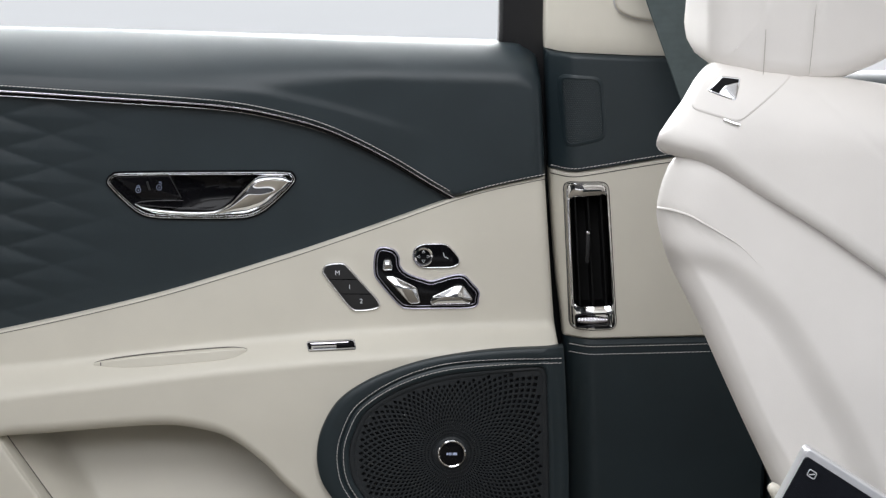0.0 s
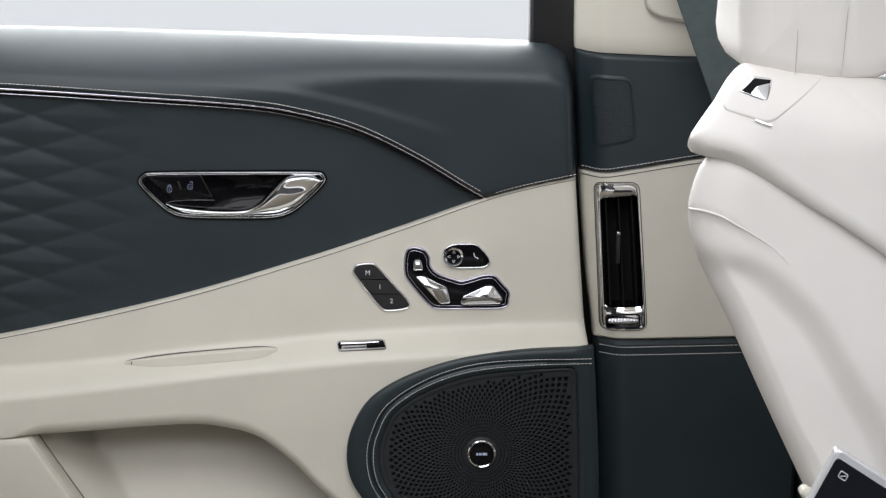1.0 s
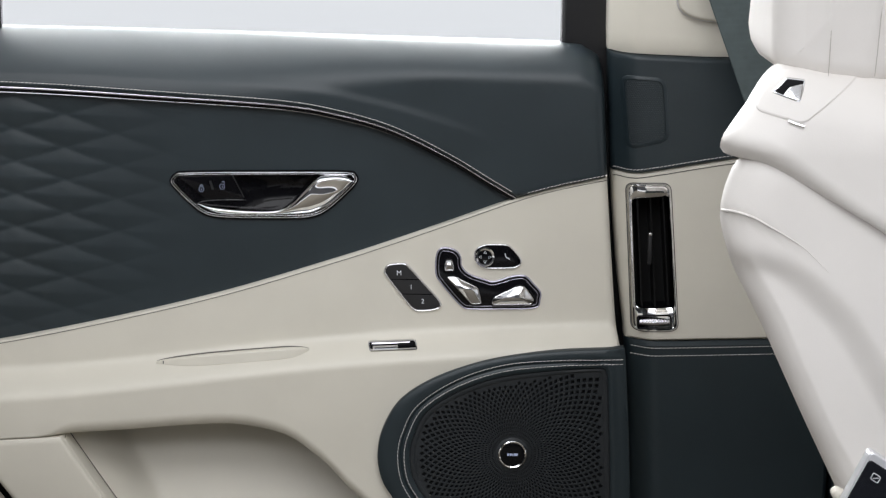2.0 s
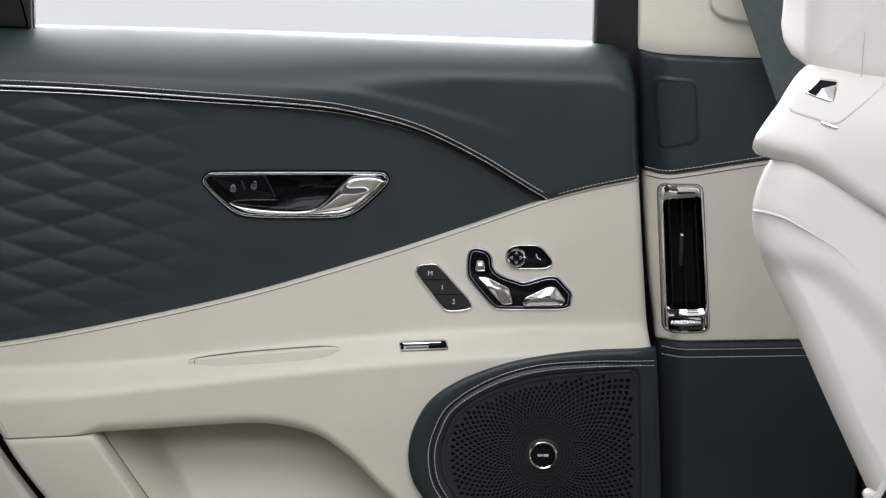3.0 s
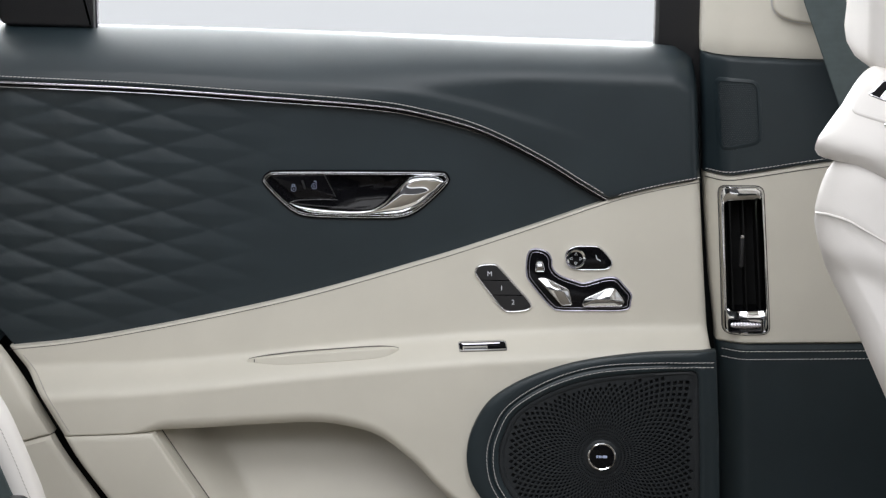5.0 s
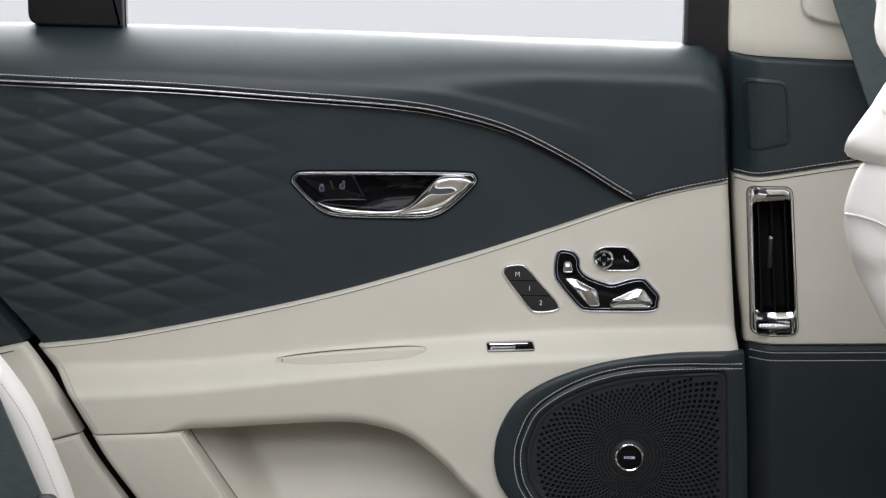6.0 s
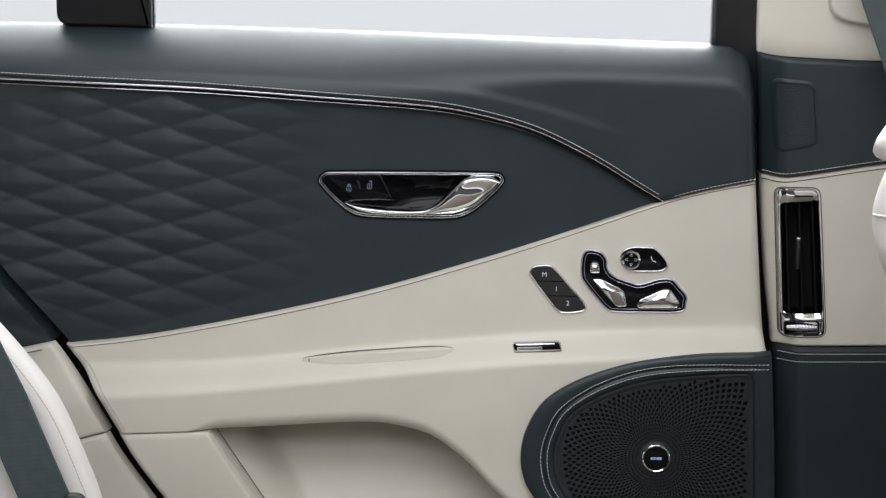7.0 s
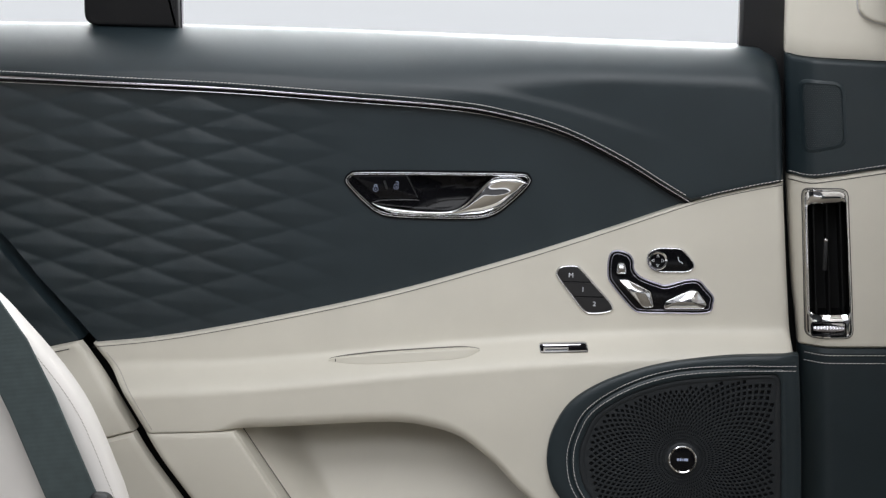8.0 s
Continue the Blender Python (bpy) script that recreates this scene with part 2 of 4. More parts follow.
def body(c, depth, centre, far, far_r, rings=60, far_centre=None):
    """A stuffed body: outline c, near side by depth(x, z), drawn together towards y = far."""
    c, mid = np.asarray(c), np.array(centre)
    away = c - mid
    rear_mid = np.array(far_centre or centre)
    rear = c - rear_mid
    size = np.linalg.norm(rear, axis=1, keepdims=True)
    edge = [depth(x, z) for x, z in c]
    bm = bmesh.new()
    rows = []
    for k in range(11):
        u = 1 - k / 10
        ring = rear_mid + rear * np.maximum(1 - far_r * u ** 0.75 / size, 0.25)
        rows.append([bm.verts.new((p[0], e + (far - e) * u, p[1])) for p, e in zip(ring, edge)])
    for k in range(1, rings):
        s = 1 - (k / rings) ** 2
        rows.append([bm.verts.new((p[0], depth(p[0], p[1]), p[1])) for p in mid + away * s])
    for a, b in zip(rows, rows[1:]):
        for i in range(len(c)):
            j = (i + 1) % len(c)
            bm.faces.new((a[i], a[j], b[j], b[i]))
    bm.faces.new(rows[0])
    bm.faces.new(rows[-1])
    return bm


def sweep(path, radius, sides=8, bm=None, flat=1.0):
    """A tube along a list of 3D points; flat squeezes it along y."""
    bm = bm or bmesh.new()
    p = [Vector(q) for q in path]
    rows = []
    for i, q in enumerate(p):
        d = (p[min(i + 1, len(p) - 1)] - p[max(i - 1, 0)]).normalized()
        side = d.cross(Vector((0, 1, 0)))
        side = side.normalized() if side.length > 1e-6 else Vector((1, 0, 0))
        up = side.cross(d).normalized()
        rad = radius(i / (len(p) - 1)) if callable(radius) else radius
        rows.append([bm.verts.new(q + side * rad * math.cos(2 * math.pi * k / sides) + up * rad * flat * math.sin(2 * math.pi * k / sides))
                     for k in range(sides)])
    for a, b in zip(rows, rows[1:]):
        for k in range(sides):
            bm.faces.new((a[k], a[(k + 1) % sides], b[(k + 1) % sides], b[k]))
    bm.faces.new(rows[0])
    bm.faces.new(rows[-1][::-1])
    return bm


def walk_along(path, step):
    """Points at even steps along a 3D polyline, with the direction there."""
    p = np.array(path, float)
    seg = np.linalg.norm(np.diff(p, axis=0), axis=1)
    s = np.concatenate([[0], np.cumsum(seg)])
    for d in np.arange(step / 2, s[-1], step):
        q = np.array([np.interp(d, s, p[:, k]) for k in range(3)])
        e = np.array([np.interp(min(d + step * 0.4, s[-1]), s, p[:, k]) for k in range(3)])
        yield Vector(q), (Vector(e) - Vector(q)).normalized()


def stitches(path, step=0.0042, length=0.0031, thick=0.00055, slant=0.12):
    """A row of separate stitches, each a small rounded bead of thread sunk at both ends."""
    bm = bmesh.new()
    rng = random.Random(len(path))
    for q, d in walk_along(path, step):
        if d.length < 0.5:
            continue
        side = d.cross(Vector((0, 1, 0))).normalized()
        d = (d + side * (slant + rng.uniform(-0.05, 0.05))).normalized()
        a, b = q - d * length / 2, q + d * length / 2
        up = Vector((0, -1, 0))
        ends = []
        for e, w, h in ((a, 0.5, 0.0), (a.lerp(b, 0.25), 1, 0.8), (a.lerp(b, 0.75), 1, 0.8), (b, 0.5, 0.0)):
            ends.append([bm.verts.new(e + side * thick * w + up * thick * h * 0.2), bm.verts.new(e + up * thick * (h + 0.3)),
                         bm.verts.new(e - side * thick * w + up * thick * h * 0.2)])
        for r0, r1 in zip(ends, ends[1:]):
            for k in range(2):
                bm.faces.new((r0[k], r0[k + 1], r1[k + 1], r1[k]))
    return bm


def box(x0, x1, y0, y1, z0, z1, bevel=0.01, segs=2):
    bm = bmesh.new()
    bmesh.ops.create_cube(bm, size=1)
    for v in bm.verts:
        v.co = Vector(((x0 + x1) / 2 + v.co.x * (x1 - x0), (y0 + y1) / 2 + v.co.y * (y1 - y0), (z0 + z1) / 2 + v.co.z * (z1 - z0)))
    if bevel:
        bmesh.ops.bevel(bm, geom=bm.edges[:], offset=bevel, segments=segs, profile=0.5, affect="EDGES")
    return bm


def rounded(pts, r, n=5):
    """A polygon with its corners rounded."""
    out = []
    k = len(pts)
    for i in range(k):
        a, b, c = (np.array(pts[(i + j) % k], float) for j in (-1, 0, 1))
        ri = r[i] if isinstance(r, (list, tuple)) else r
        la, lc = np.linalg.norm(a - b), np.linalg.norm(c - b)
        d = min(ri, la * 0.45, lc * 0.45)
        p, q = b + (a - b) / la * d, b + (c - b) / lc * d
        for s in range(n + 1):
            t = s / n
            out.append((1 - t) ** 2 * p + 2 * t * (1 - t) * b + t * t * q)
    return np.array(out)


def dense(c, step):
    """A closed outline with points at even steps."""
    c = np.asarray(c)
    p = np.vstack([c, c[:1]])
    s = np.concatenate([[0], np.cumsum(np.linalg.norm(np.diff(p, axis=0), axis=1))])
    n = max(8, int(s[-1] / step))
    return np.array([[np.interp(d, s, p[:, 0]), np.interp(d, s, p[:, 1])] for d in np.linspace(0, s[-1], n, endpoint=False)])


def circle(x, z, r, n=32):
    return np.array([(x + r * math.cos(2 * math.pi * k / n), z + r * math.sin(2 * math.pi * k / n)) for k in range(n)])


def const(v):
    return lambda q: v


# ---- studio and car shell ----
bm = bmesh.new()
bmesh.ops.create_circle(bm, cap_ends=True, radius=60, segments=64)
tagged(part("ground", bm, STUDIO, smooth=False), "pale grey painted studio floor", "floor", kind="structure")
tagged(part("floor", box(-1.3, 1.6, -1.55, 0.16, 0.0, 0.34, 0.03), MAT), "dark beige carpeted car floor on its sill", "floor", kind="structure")
# unseen roof: rails and opening are placed to admit or block light
bm = box(-1.3, 1.6, 0.10, 0.14, 1.40, 1.46, 0.015)
for x0, x1, y0, y1 in ((-1.3, 1.6, -1.45, -1.30), (-1.3, -0.62, -1.30, 0.10), (0.40, 1.6, -1.02, 0.10), (1.45, 1.6, -1.30, -1.02)):
    other = box(x0, x1, y0, y1, 1.40, 1.46, 0.02)
    me = bpy.data.meshes.new("rail")
    other.to_mesh(me)
    other.free()
    bm.from_mesh(me)
    bpy.data.meshes.remove(me)
tagged(part("ceiling", bm, HEADLINER), "unseen pale cloth roof lining, its opening laid out to shape the light", "ceiling", kind="structure")
# unseen wall, added to darken the rear end of the lining
tagged(part("wall_rear", box(-1.36, -1.30, -1.45, 0.14, 0.0, 1.46, 0.02), CARPET), "unseen dark wall behind the rear seat, added to block light", "wall", kind="structure")
# unseen light blocker, cut short so the rear seat still gets front light
tagged(part("wall_quarter", box(-1.36, -0.95, -1.51, -1.45, 0.0, 1.46, 0.02), PILLAR), "unseen dark side wall, added to hold light off the rear", "wall", kind="structure")
# unseen dark wall, added so that leather and chrome reflect less light
tagged(part("wall_south", box(-6, 6, -3.8, -3.7, 0.0, 1.8, 0.02), BACKCLOTH), "unseen dark wall behind the camera, added to darken reflections", "wall", kind="structure")
tagged(part("wall_outer", box(-1.25, 1.55, 0.125, 0.155, 0.34, 0.945, 0.01), RUBBER), "black body shell behind the door trim", "wall", kind="structure")
tagged(part("wall_seal", box(-1.25, 0.60, 0.100, 0.124, 0.34, 0.93, 0.004), RUBBER), "black rubber behind the trim gaps", "seal", kind="structure")

# ---- rear door: curves of its trim ----
SILL = line([(-0.85, 1.000), (-0.626, 0.999), (-0.421, 0.999), (-0.194, 0.995), (-0.012, 0.991), (0.172, 0.987), (0.199, 0.982), (0.215, 0.972), (0.23, 0.955)])
TRIM_PTS = [(-0.80, 0.951), (-0.613, 0.946), (-0.491, 0.942), (-0.370, 0.938), (-0.249, 0.931), (-0.129, 0.9235), (-0.070, 0.9145), (-0.010, 0.898), (0.051, 0.869), (0.099, 0.8405), (0.124, 0.826)]
DIAG_PTS = [(-0.80, 0.626), (-0.60, 0.646), (-0.519, 0.656), (-0.434, 0.667), (-0.311, 0.692), (-0.188, 0.722), (-0.067, 0.759), (-0.007, 0.779), (0.052, 0.800), (0.124, 0.826), (0.170, 0.839), (0.222, 0.850), (0.24, 0.854)]
GAP_PTS = [(-0.785, 0.960), (-0.70, 0.858), (-0.619, 0.763), (-0.583, 0.720), (-0.552, 0.686), (-0.528, 0.658), (-0.513, 0.636), (-0.495, 0.605), (-0.473, 0.567), (-0.455, 0.536), (-0.418, 0.484), (-0.33, 0.36), (-0.30, 0.32)]
TRIM, DIAG, GAP_Z = line(TRIM_PTS), line(DIAG_PTS), line(GAP_PTS)
GAP_X = line(turned(GAP_PTS))
DOOR_R = line(turned([(0.208, 1.0), (0.214, 0.976), (0.222, 0.849), (0.236, 0.680), (0.242, 0.656), (0.250, 0.505), (0.255, 0.35)]))
GAP_HALF = 0.0060


def door_left(z):
    return GAP_X(z) + GAP_HALF + 0.009 * smoothstep(0.655, 0.60, z)


door = thing("rear_door", (0, 0.06, 0.35), "dark green and cream leather rear car door lining, closed", "car door")


CREASE_UP = line([(-0.80, 0.008), (-0.55, 0.010), (-0.36, 0.017), (-0.093, 0.018), (-0.009, 0.022), (0.07, 0.038), (0.124, 0.054), (0.26, 0.07)])


def upper_depth(x, z):
    """The top roll, and under it a soft crease that runs above the bright strip."""
    s = SILL(x) - z
    right = smoothstep(-0.25, 0.05, x)
    r = 0.090 - 0.051 * right
    t = max(1 - s / r, 0)
    y = -0.008 + (0.058 - 0.020 * right) * t ** (3 - 1.1 * right) + 0.012 * (1 - math.sqrt(max(1 - t ** 6, 0)))
    over = max(z - TRIM(min(x, 0.124)) - CREASE_UP(x), 0)
    y += 0.26 * min(over * over / (over + 0.003), 0.05) * (1 - smoothstep(-0.28, -0.02, x))
    return y + 0.0013 * smoothstep(0, 0.011, over) * smoothstep(-0.20, -0.08, x) * (1 - smoothstep(0.02, 0.12, x))


def upper_low(x):
    return TRIM(x) + 0.002 if x < 0.124 else DIAG(x) + 0.001 + 0.001 * smoothstep(0.14, 0.124, x)


upper = part("upper_panel", patch(lambda z: -0.785, lambda z: DOOR_R(z) - 0.001, upper_low, SILL, upper_depth, 90, 40, roll=(0, 0.012, 0.004, 0), back=0.008),
             DARK, door, "dark green leather top roll of the door")

hb = dense(spline([(-0.2435, 0.841), (-0.2385, 0.8475), (-0.226, 0.8502), (-0.141, 0.8515), (-0.058, 0.8518), (-0.047, 0.848), (-0.0452, 0.8425), (-0.053, 0.832), (-0.073, 0.8135), (-0.086, 0.8055), (-0.104, 0.8015), (-0.155, 0.8008), (-0.193, 0.8018), (-0.210, 0.8065), (-0.225, 0.8185), (-0.2405, 0.8345)], 8, True), 0.003)

# quilted inlay with diamonds that fade towards the handle
QX, QZ = 0.1072, 0.0350


def quilt(x, z, fade=1.0):
    a = (x + 0.5685) / QX + (z - 0.885 + 0.045 * (x + 0.5685)) / QZ
    b = (x + 0.5685) / QX - (z - 0.885 + 0.045 * (x + 0.5685)) / QZ
    fa, fb = abs(a - math.floor(a) - 0.5), abs(b - math.floor(b) - 0.5)
    edge = 2 * (fa ** 6 + fb ** 6) ** (1 / 6)
    return -0.0028 * (1 - 0.45 * edge - 0.55 * edge * edge) * fade


def quilt_depth(x, z):
    fade = (1 - smoothstep(-0.42, -0.18, x + 0.35 * max(0, 0.80 - z))) * (1 - 0.7 * smoothstep(0.75, 0.66, z))
    return 0.012 + quilt(x, z, fade)


def quilt_left(z):
    return GAP_X(z) + 0.010


inlay = part("quilted_panel", patch(quilt_left, lambda z: 0.130, lambda x: DIAG(x) - 0.002, lambda x: max(TRIM(x), DIAG(x) + 0.001), quilt_depth, 300, 140, roll=(0, 0, 0, 0), back=0.012, ends=0.0, hole=inset(hb, 0.002)),
             DARK, door, "dark green leather inlay with raised diamonds")

# bright strip and the stitching over it
trim_curve = [(p[0], 0.0, p[1]) for p in spline(TRIM_PTS, 10)]
part("chrome_strip", sweep([(x, -0.0010, z + 0.0003) for x, y, z in trim_curve], lambda s: 0.0018 - 0.0009 * s, 10), TONEDCHROME, door, "chrome strip round the inlay, toned down for dark reflections")
# black band and thin line below imitate the chrome's dark reflection and glint
part("strip_dark_reflection", sweep([(x, 0.0030, z - 0.0022) for x, y, z in trim_curve], lambda s: 0.0030 - 0.0004 * s, 10, flat=0.6), GLOSS, door, "black band that imitates the strip's dark reflection")
part("strip_lower_glint", sweep([(x, 0.0030, z - 0.0054 + 0.0012 * i / len(trim_curve)) for i, (x, y, z) in enumerate(trim_curve)], lambda s: 0.0007 - 0.0002 * s, 8), TONEDCHROME, door)
part("trim_stitching", stitches([(x, upper_depth(x, z + 0.007) - 0.0002, z + 0.0068 - 0.0015 * i / len(trim_curve)) for i, (x, y, z) in enumerate(trim_curve[:-3])], 0.0042, 0.0034, 0.0004),
     THREAD, door, "row of pale stitches")

# cream lower lining with its armrest
RIDGE = line([(-0.60, 0.608), (-0.469, 0.621), (-0.363, 0.630), (-0.242, 0.644), (-0.123, 0.658), (-0.005, 0.670), (0.113, 0.678), (0.229, 0.683), (0.26, 0.684)])
CREASE = line([(-0.60, 0.636), (-0.493, 0.643), (-0.369, 0.648), (-0.247, 0.660), (-0.125, 0.675), (-0.005, 0.686), (0.115, 0.693), (0.233, 0.696), (0.26, 0.697)])
ARM_PTS = [(-0.52, 0.563), (-0.447, 0.5655), (-0.375, 0.5695), (-0.303, 0.574), (-0.242, 0.579), (-0.187, 0.582), (-0.152, 0.5785), (-0.117, 0.568), (-0.087, 0.546), (-0.068, 0.528), (-0.052, 0.510), (0.0, 0.462), (0.05, 0.412), (0.10, 0.38), (0.27, 0.375)]
ARM_BOT = line(ARM_PTS)


def cream_depth(x, z):
    c, r = CREASE(x), RIDGE(x)
    y = -0.002 - 0.001 * smoothstep(DIAG(x), c, z)
    up = -0.001
    t = min(max((c + up - z) / (c - r + up + 0.022), 0), 1)
    y -= 0.029 * t ** 3 * (10 - 15 * t + 6 * t * t)
    y -= 0.0018 * math.exp(-((z - r + 0.002) / 0.012) ** 2)
    y += 0.003 * smoothstep(r - 0.03, 0.50, z)
    return y


diag_curve = [(p[0], p[1]) for p in spline(DIAG_PTS[2:-1], 10)]
part("edge_seam", sweep([(x, cream_depth(x, z - 0.0032) - 0.0001, z - 0.0032) for x, z in diag_curve], 0.00034, 6), SEAM, door, "fine dark seam along the cream edge")
part("upper_seam", stitches([(x, upper_depth(x, z + 0.003) + 0.0004, z + 0.0030) for x, z in diag_curve if x > 0.13], 0.0042, 0.0030, 0.0004), THREAD, door)
part("end_seam", sweep([(door_left(z) + 0.011, cream_depth(door_left(z) + 0.011, z) + 0.0001, z) for z in np.linspace(0.648, 0.570, 40)], 0.0006, 6), CSEAM, door)

# lower panel beside the map pocket
POCK_L = line(turned([(-0.379, 0.60), (-0.364, 0.577), (-0.316, 0.504), (-0.219, 0.36)]))
part("lower_panel", patch(door_left, POCK_L, const(0.36), lambda x: ARM_BOT(x) - 0.0008, lambda x, z: -0.032 + 0.008 * smoothstep(0.55, 0.4, z), 24, 24,
                          roll=(0.008, 0.004, 0, 0.0015), back=0.02), CREAM, door, "cream leather lower panel")
part("pocket_edge", patch(lambda z: POCK_L(z) - 0.006, lambda z: POCK_L(z) + 0.0008, const(0.36), lambda x: ARM_BOT(x) - 0.004, lambda x, z: -0.026, 8, 24, roll=(0, 0.002, 0, 0), back=0.032),
     CREAM, door, "cream inner edge of the map pocket")


def pocket_depth(x, z):
    """The pocket's back: shallow by the lower panel, deep in the middle, rising towards its floor."""
    deep = smoothstep(-0.006, 0.036, x - POCK_L(z)) * smoothstep(0.09, 0.0, x)
    return 0.004 + 0.088 * deep - 0.040 * smoothstep(0.575, 0.44, z) * deep


part("pocket_seam", sweep([(POCK_L(z) + 0.0014, 0.0035, z) for z in np.linspace(0.585, 0.40, 30)], 0.0006, 6), LIDSEAM, door)
part("map_pocket", patch(lambda z: POCK_L(z) - 0.002, const(0.10), const(0.37), lambda x: 0.605, pocket_depth, 50, 40, back=0.003), CREAM, door, "recessed cream map pocket")

# pull slot lid in the armrest

def on_cream(off):
    return lambda x, z: cream_depth(x, z) + off


LID_TOP = line([(-0.2600, 0.6467), (-0.2525, 0.6497), (-0.2165, 0.6550), (-0.1860, 0.6584), (-0.1252, 0.6639), (-0.1039, 0.6647), (-0.0955, 0.6636)])
LID_LOW = line([(-0.2600, 0.6458), (-0.2211, 0.6450), (-0.1483, 0.6515), (-0.1122, 0.6559), (-0.0955, 0.6624)])


def lid_depth(x, z):
    """The lid stands steeper than the armrest: flush below, a little proud along its top."""
    low = cream_depth(x, LID_LOW(x))
    return low + 0.1 * (cream_depth(x, z) - low) - 0.0006


part("pull_lid", patch(const(-0.2595), const(-0.0960), LID_LOW, LID_TOP, lid_depth, 60, 12, roll=(0, 0, 0.0004, 0.0012), back=0.001), CREAM, door, "cream leather lid in the armrest")
# dark tube stands in for the shadow in the gap above the lid
part("pull_lid_gap_shade", sweep([(x, cream_depth(x, LID_TOP(x)) - 0.0006, LID_TOP(x) + 0.0002) for x in np.linspace(-0.2585, -0.0962, 70)], lambda t: 0.0010 * min(1, 6 * t + 0.2, 6 * (1 - t) + 0.2), 6), LIDSEAM, door)
part("lid_joint", sweep([(-0.2515, lid_depth(-0.2515, z) - 0.0003, z) for z in (0.6492, 0.6472, 0.6458)], 0.0005, 6), SEAM, door)

# window switch in the armrest
wsw = dense(rounded([(-0.0335, 0.6719), (0.0185, 0.6747), (0.0205, 0.6659), (-0.0310, 0.6632)], [0.0035, 0.005, 0.002, 0.002]), 0.0012)


switch = part("window_switch", loft([(wsw, on_cream(0.003)), (wsw, on_cream(-0.0014)), (inset(wsw, 0.0005), on_cream(-0.0022)), (inset(wsw, 0.0013), on_cream(-0.0022)), (inset(wsw, 0.0018), on_cream(-0.0012)), (inset(wsw, 0.0019), on_cream(0.001))], cap_last=False), BRIGHT, door, "chrome window switch")
part("switch_well", patch(const(-0.0310), const(0.0185), lambda x: 0.6637 + 0.05 * (x + 0.0275), lambda x: 0.6712 + 0.05 * (x + 0.029), on_cream(-0.0004), 12, 6, back=0.001), GLOSS, switch)
part("switch_rocker", patch(const(-0.0275), const(-0.0010), lambda x: 0.6642 + 0.05 * (x + 0.0275), lambda x: 0.6680 + 0.05 * (x + 0.029), on_cream(-0.0022), 14, 8, roll=(0.001, 0.001, 0.0012, 0.001), back=0.002), BRIGHT, switch)
part("switch_top_bar", sweep([(x, cream_depth(x, 0.6700 + 0.05 * (x + 0.0275)) - 0.0020, 0.6700 + 0.05 * (x + 0.0275)) for x in np.linspace(-0.0285, 0.012, 12)], 0.0009, 8), TONEDCHROME, switch)

# ---- door handle ----
handle = part("door_handle", frame_ring(hb, 0.0105, 0.0016, 0.0026, 0.02), CHROME, door, "polished chrome bezel of the door handle")
part("bezel_groove", loft([(inset(hb, 0.0012), 0.0112), (inset(hb, 0.0026), 0.0108)], cap_last=False), GLOSS, handle)
part("bezel_lip", frame_ring(inset(hb, 0.0023), 0.0110, 0.0014, 0.0026, 0.02), CHROME, handle)
part("handle_gasket", loft([(inset(hb, -0.0016), 0.014), (inset(hb, -0.0012), 0.0095), (inset(hb, 0.001), 0.0095)], cap_last=False), GLOSS, handle)


def cup_depth(x, z):
    d = smoothstep(-0.205, -0.12, x) * smoothstep(-0.055, -0.10, x)
    return 0.013 + 0.020 * d * (1 - ((z - 0.83) / 0.03) ** 2 * 0.6)


inner = inset(hb, 0.0035)
hc = np.array([-0.145, 0.828])
part("handle_cup", loft([(inner, 0.0105)] + [(hc + (inner - hc) * s, cup_depth) for s in (0.97, 0.88, 0.76, 0.62, 0.48, 0.34, 0.2, 0.08)]), GLOSS, handle, "gloss black cup")
# the lever: a blade that widens and twists towards the grip end
LEVER_TOP = line([(-0.214, 0.8175), (-0.200, 0.8150), (-0.165, 0.8115), (-0.132, 0.8120), (-0.115, 0.8200), (-0.102, 0.8330), (-0.088, 0.8455), (-0.075, 0.8485), (-0.058, 0.8478), (-0.0500, 0.8440)])
LEVER_LOW = line([(-0.214, 0.8165), (-0.205, 0.8105), (-0.190, 0.8055), (-0.155, 0.8042), (-0.105, 0.8048), (-0.088, 0.8082), (-0.072, 0.8165), (-0.0555, 0.8330), (-0.0500, 0.8420)])


def lever_depth(x, z):
    lo, hi = LEVER_LOW(x), LEVER_TOP(x)
    v = min(max((z - lo) / max(hi - lo, 0.0006), 0), 1)
    w = smoothstep(-0.16, -0.08, x)
    y = 0.0115 - (0.0075 + 0.0060 * w) * math.sin(math.pi * v) ** (0.7 - 0.35 * w) - 0.012 * w * (v - 0.5)
    rho = ((x + 0.0735) / 0.0215) ** 2 + ((z - 0.8378 - 0.18 * (x + 0.0735)) / 0.0078) ** 2
    return y + 0.0026 * max(1 - rho, 0)


part("pull_lever", patch(const(-0.2138), const(-0.0502), LEVER_LOW, lambda x: max(LEVER_TOP(x), LEVER_LOW(x) + 0.0006), lever_depth, 110, 26, back=0.006, ends=0.5), CHROME, handle, "curved chrome pull lever")
part("lock_panel", plate(rounded([(-0.236, 0.8455), (-0.176, 0.847), (-0.165, 0.826), (-0.168, 0.8225), (-0.207, 0.8215)], 0.003), 0.0095, 0.004, 0.0008), GLOSS, handle, "black lock button panel")
part("panel_joint", sweep([(-0.178, 0.0090, 0.8475), (-0.1655, 0.0088, 0.8235)], 0.0005, 6), BUTTON, handle)
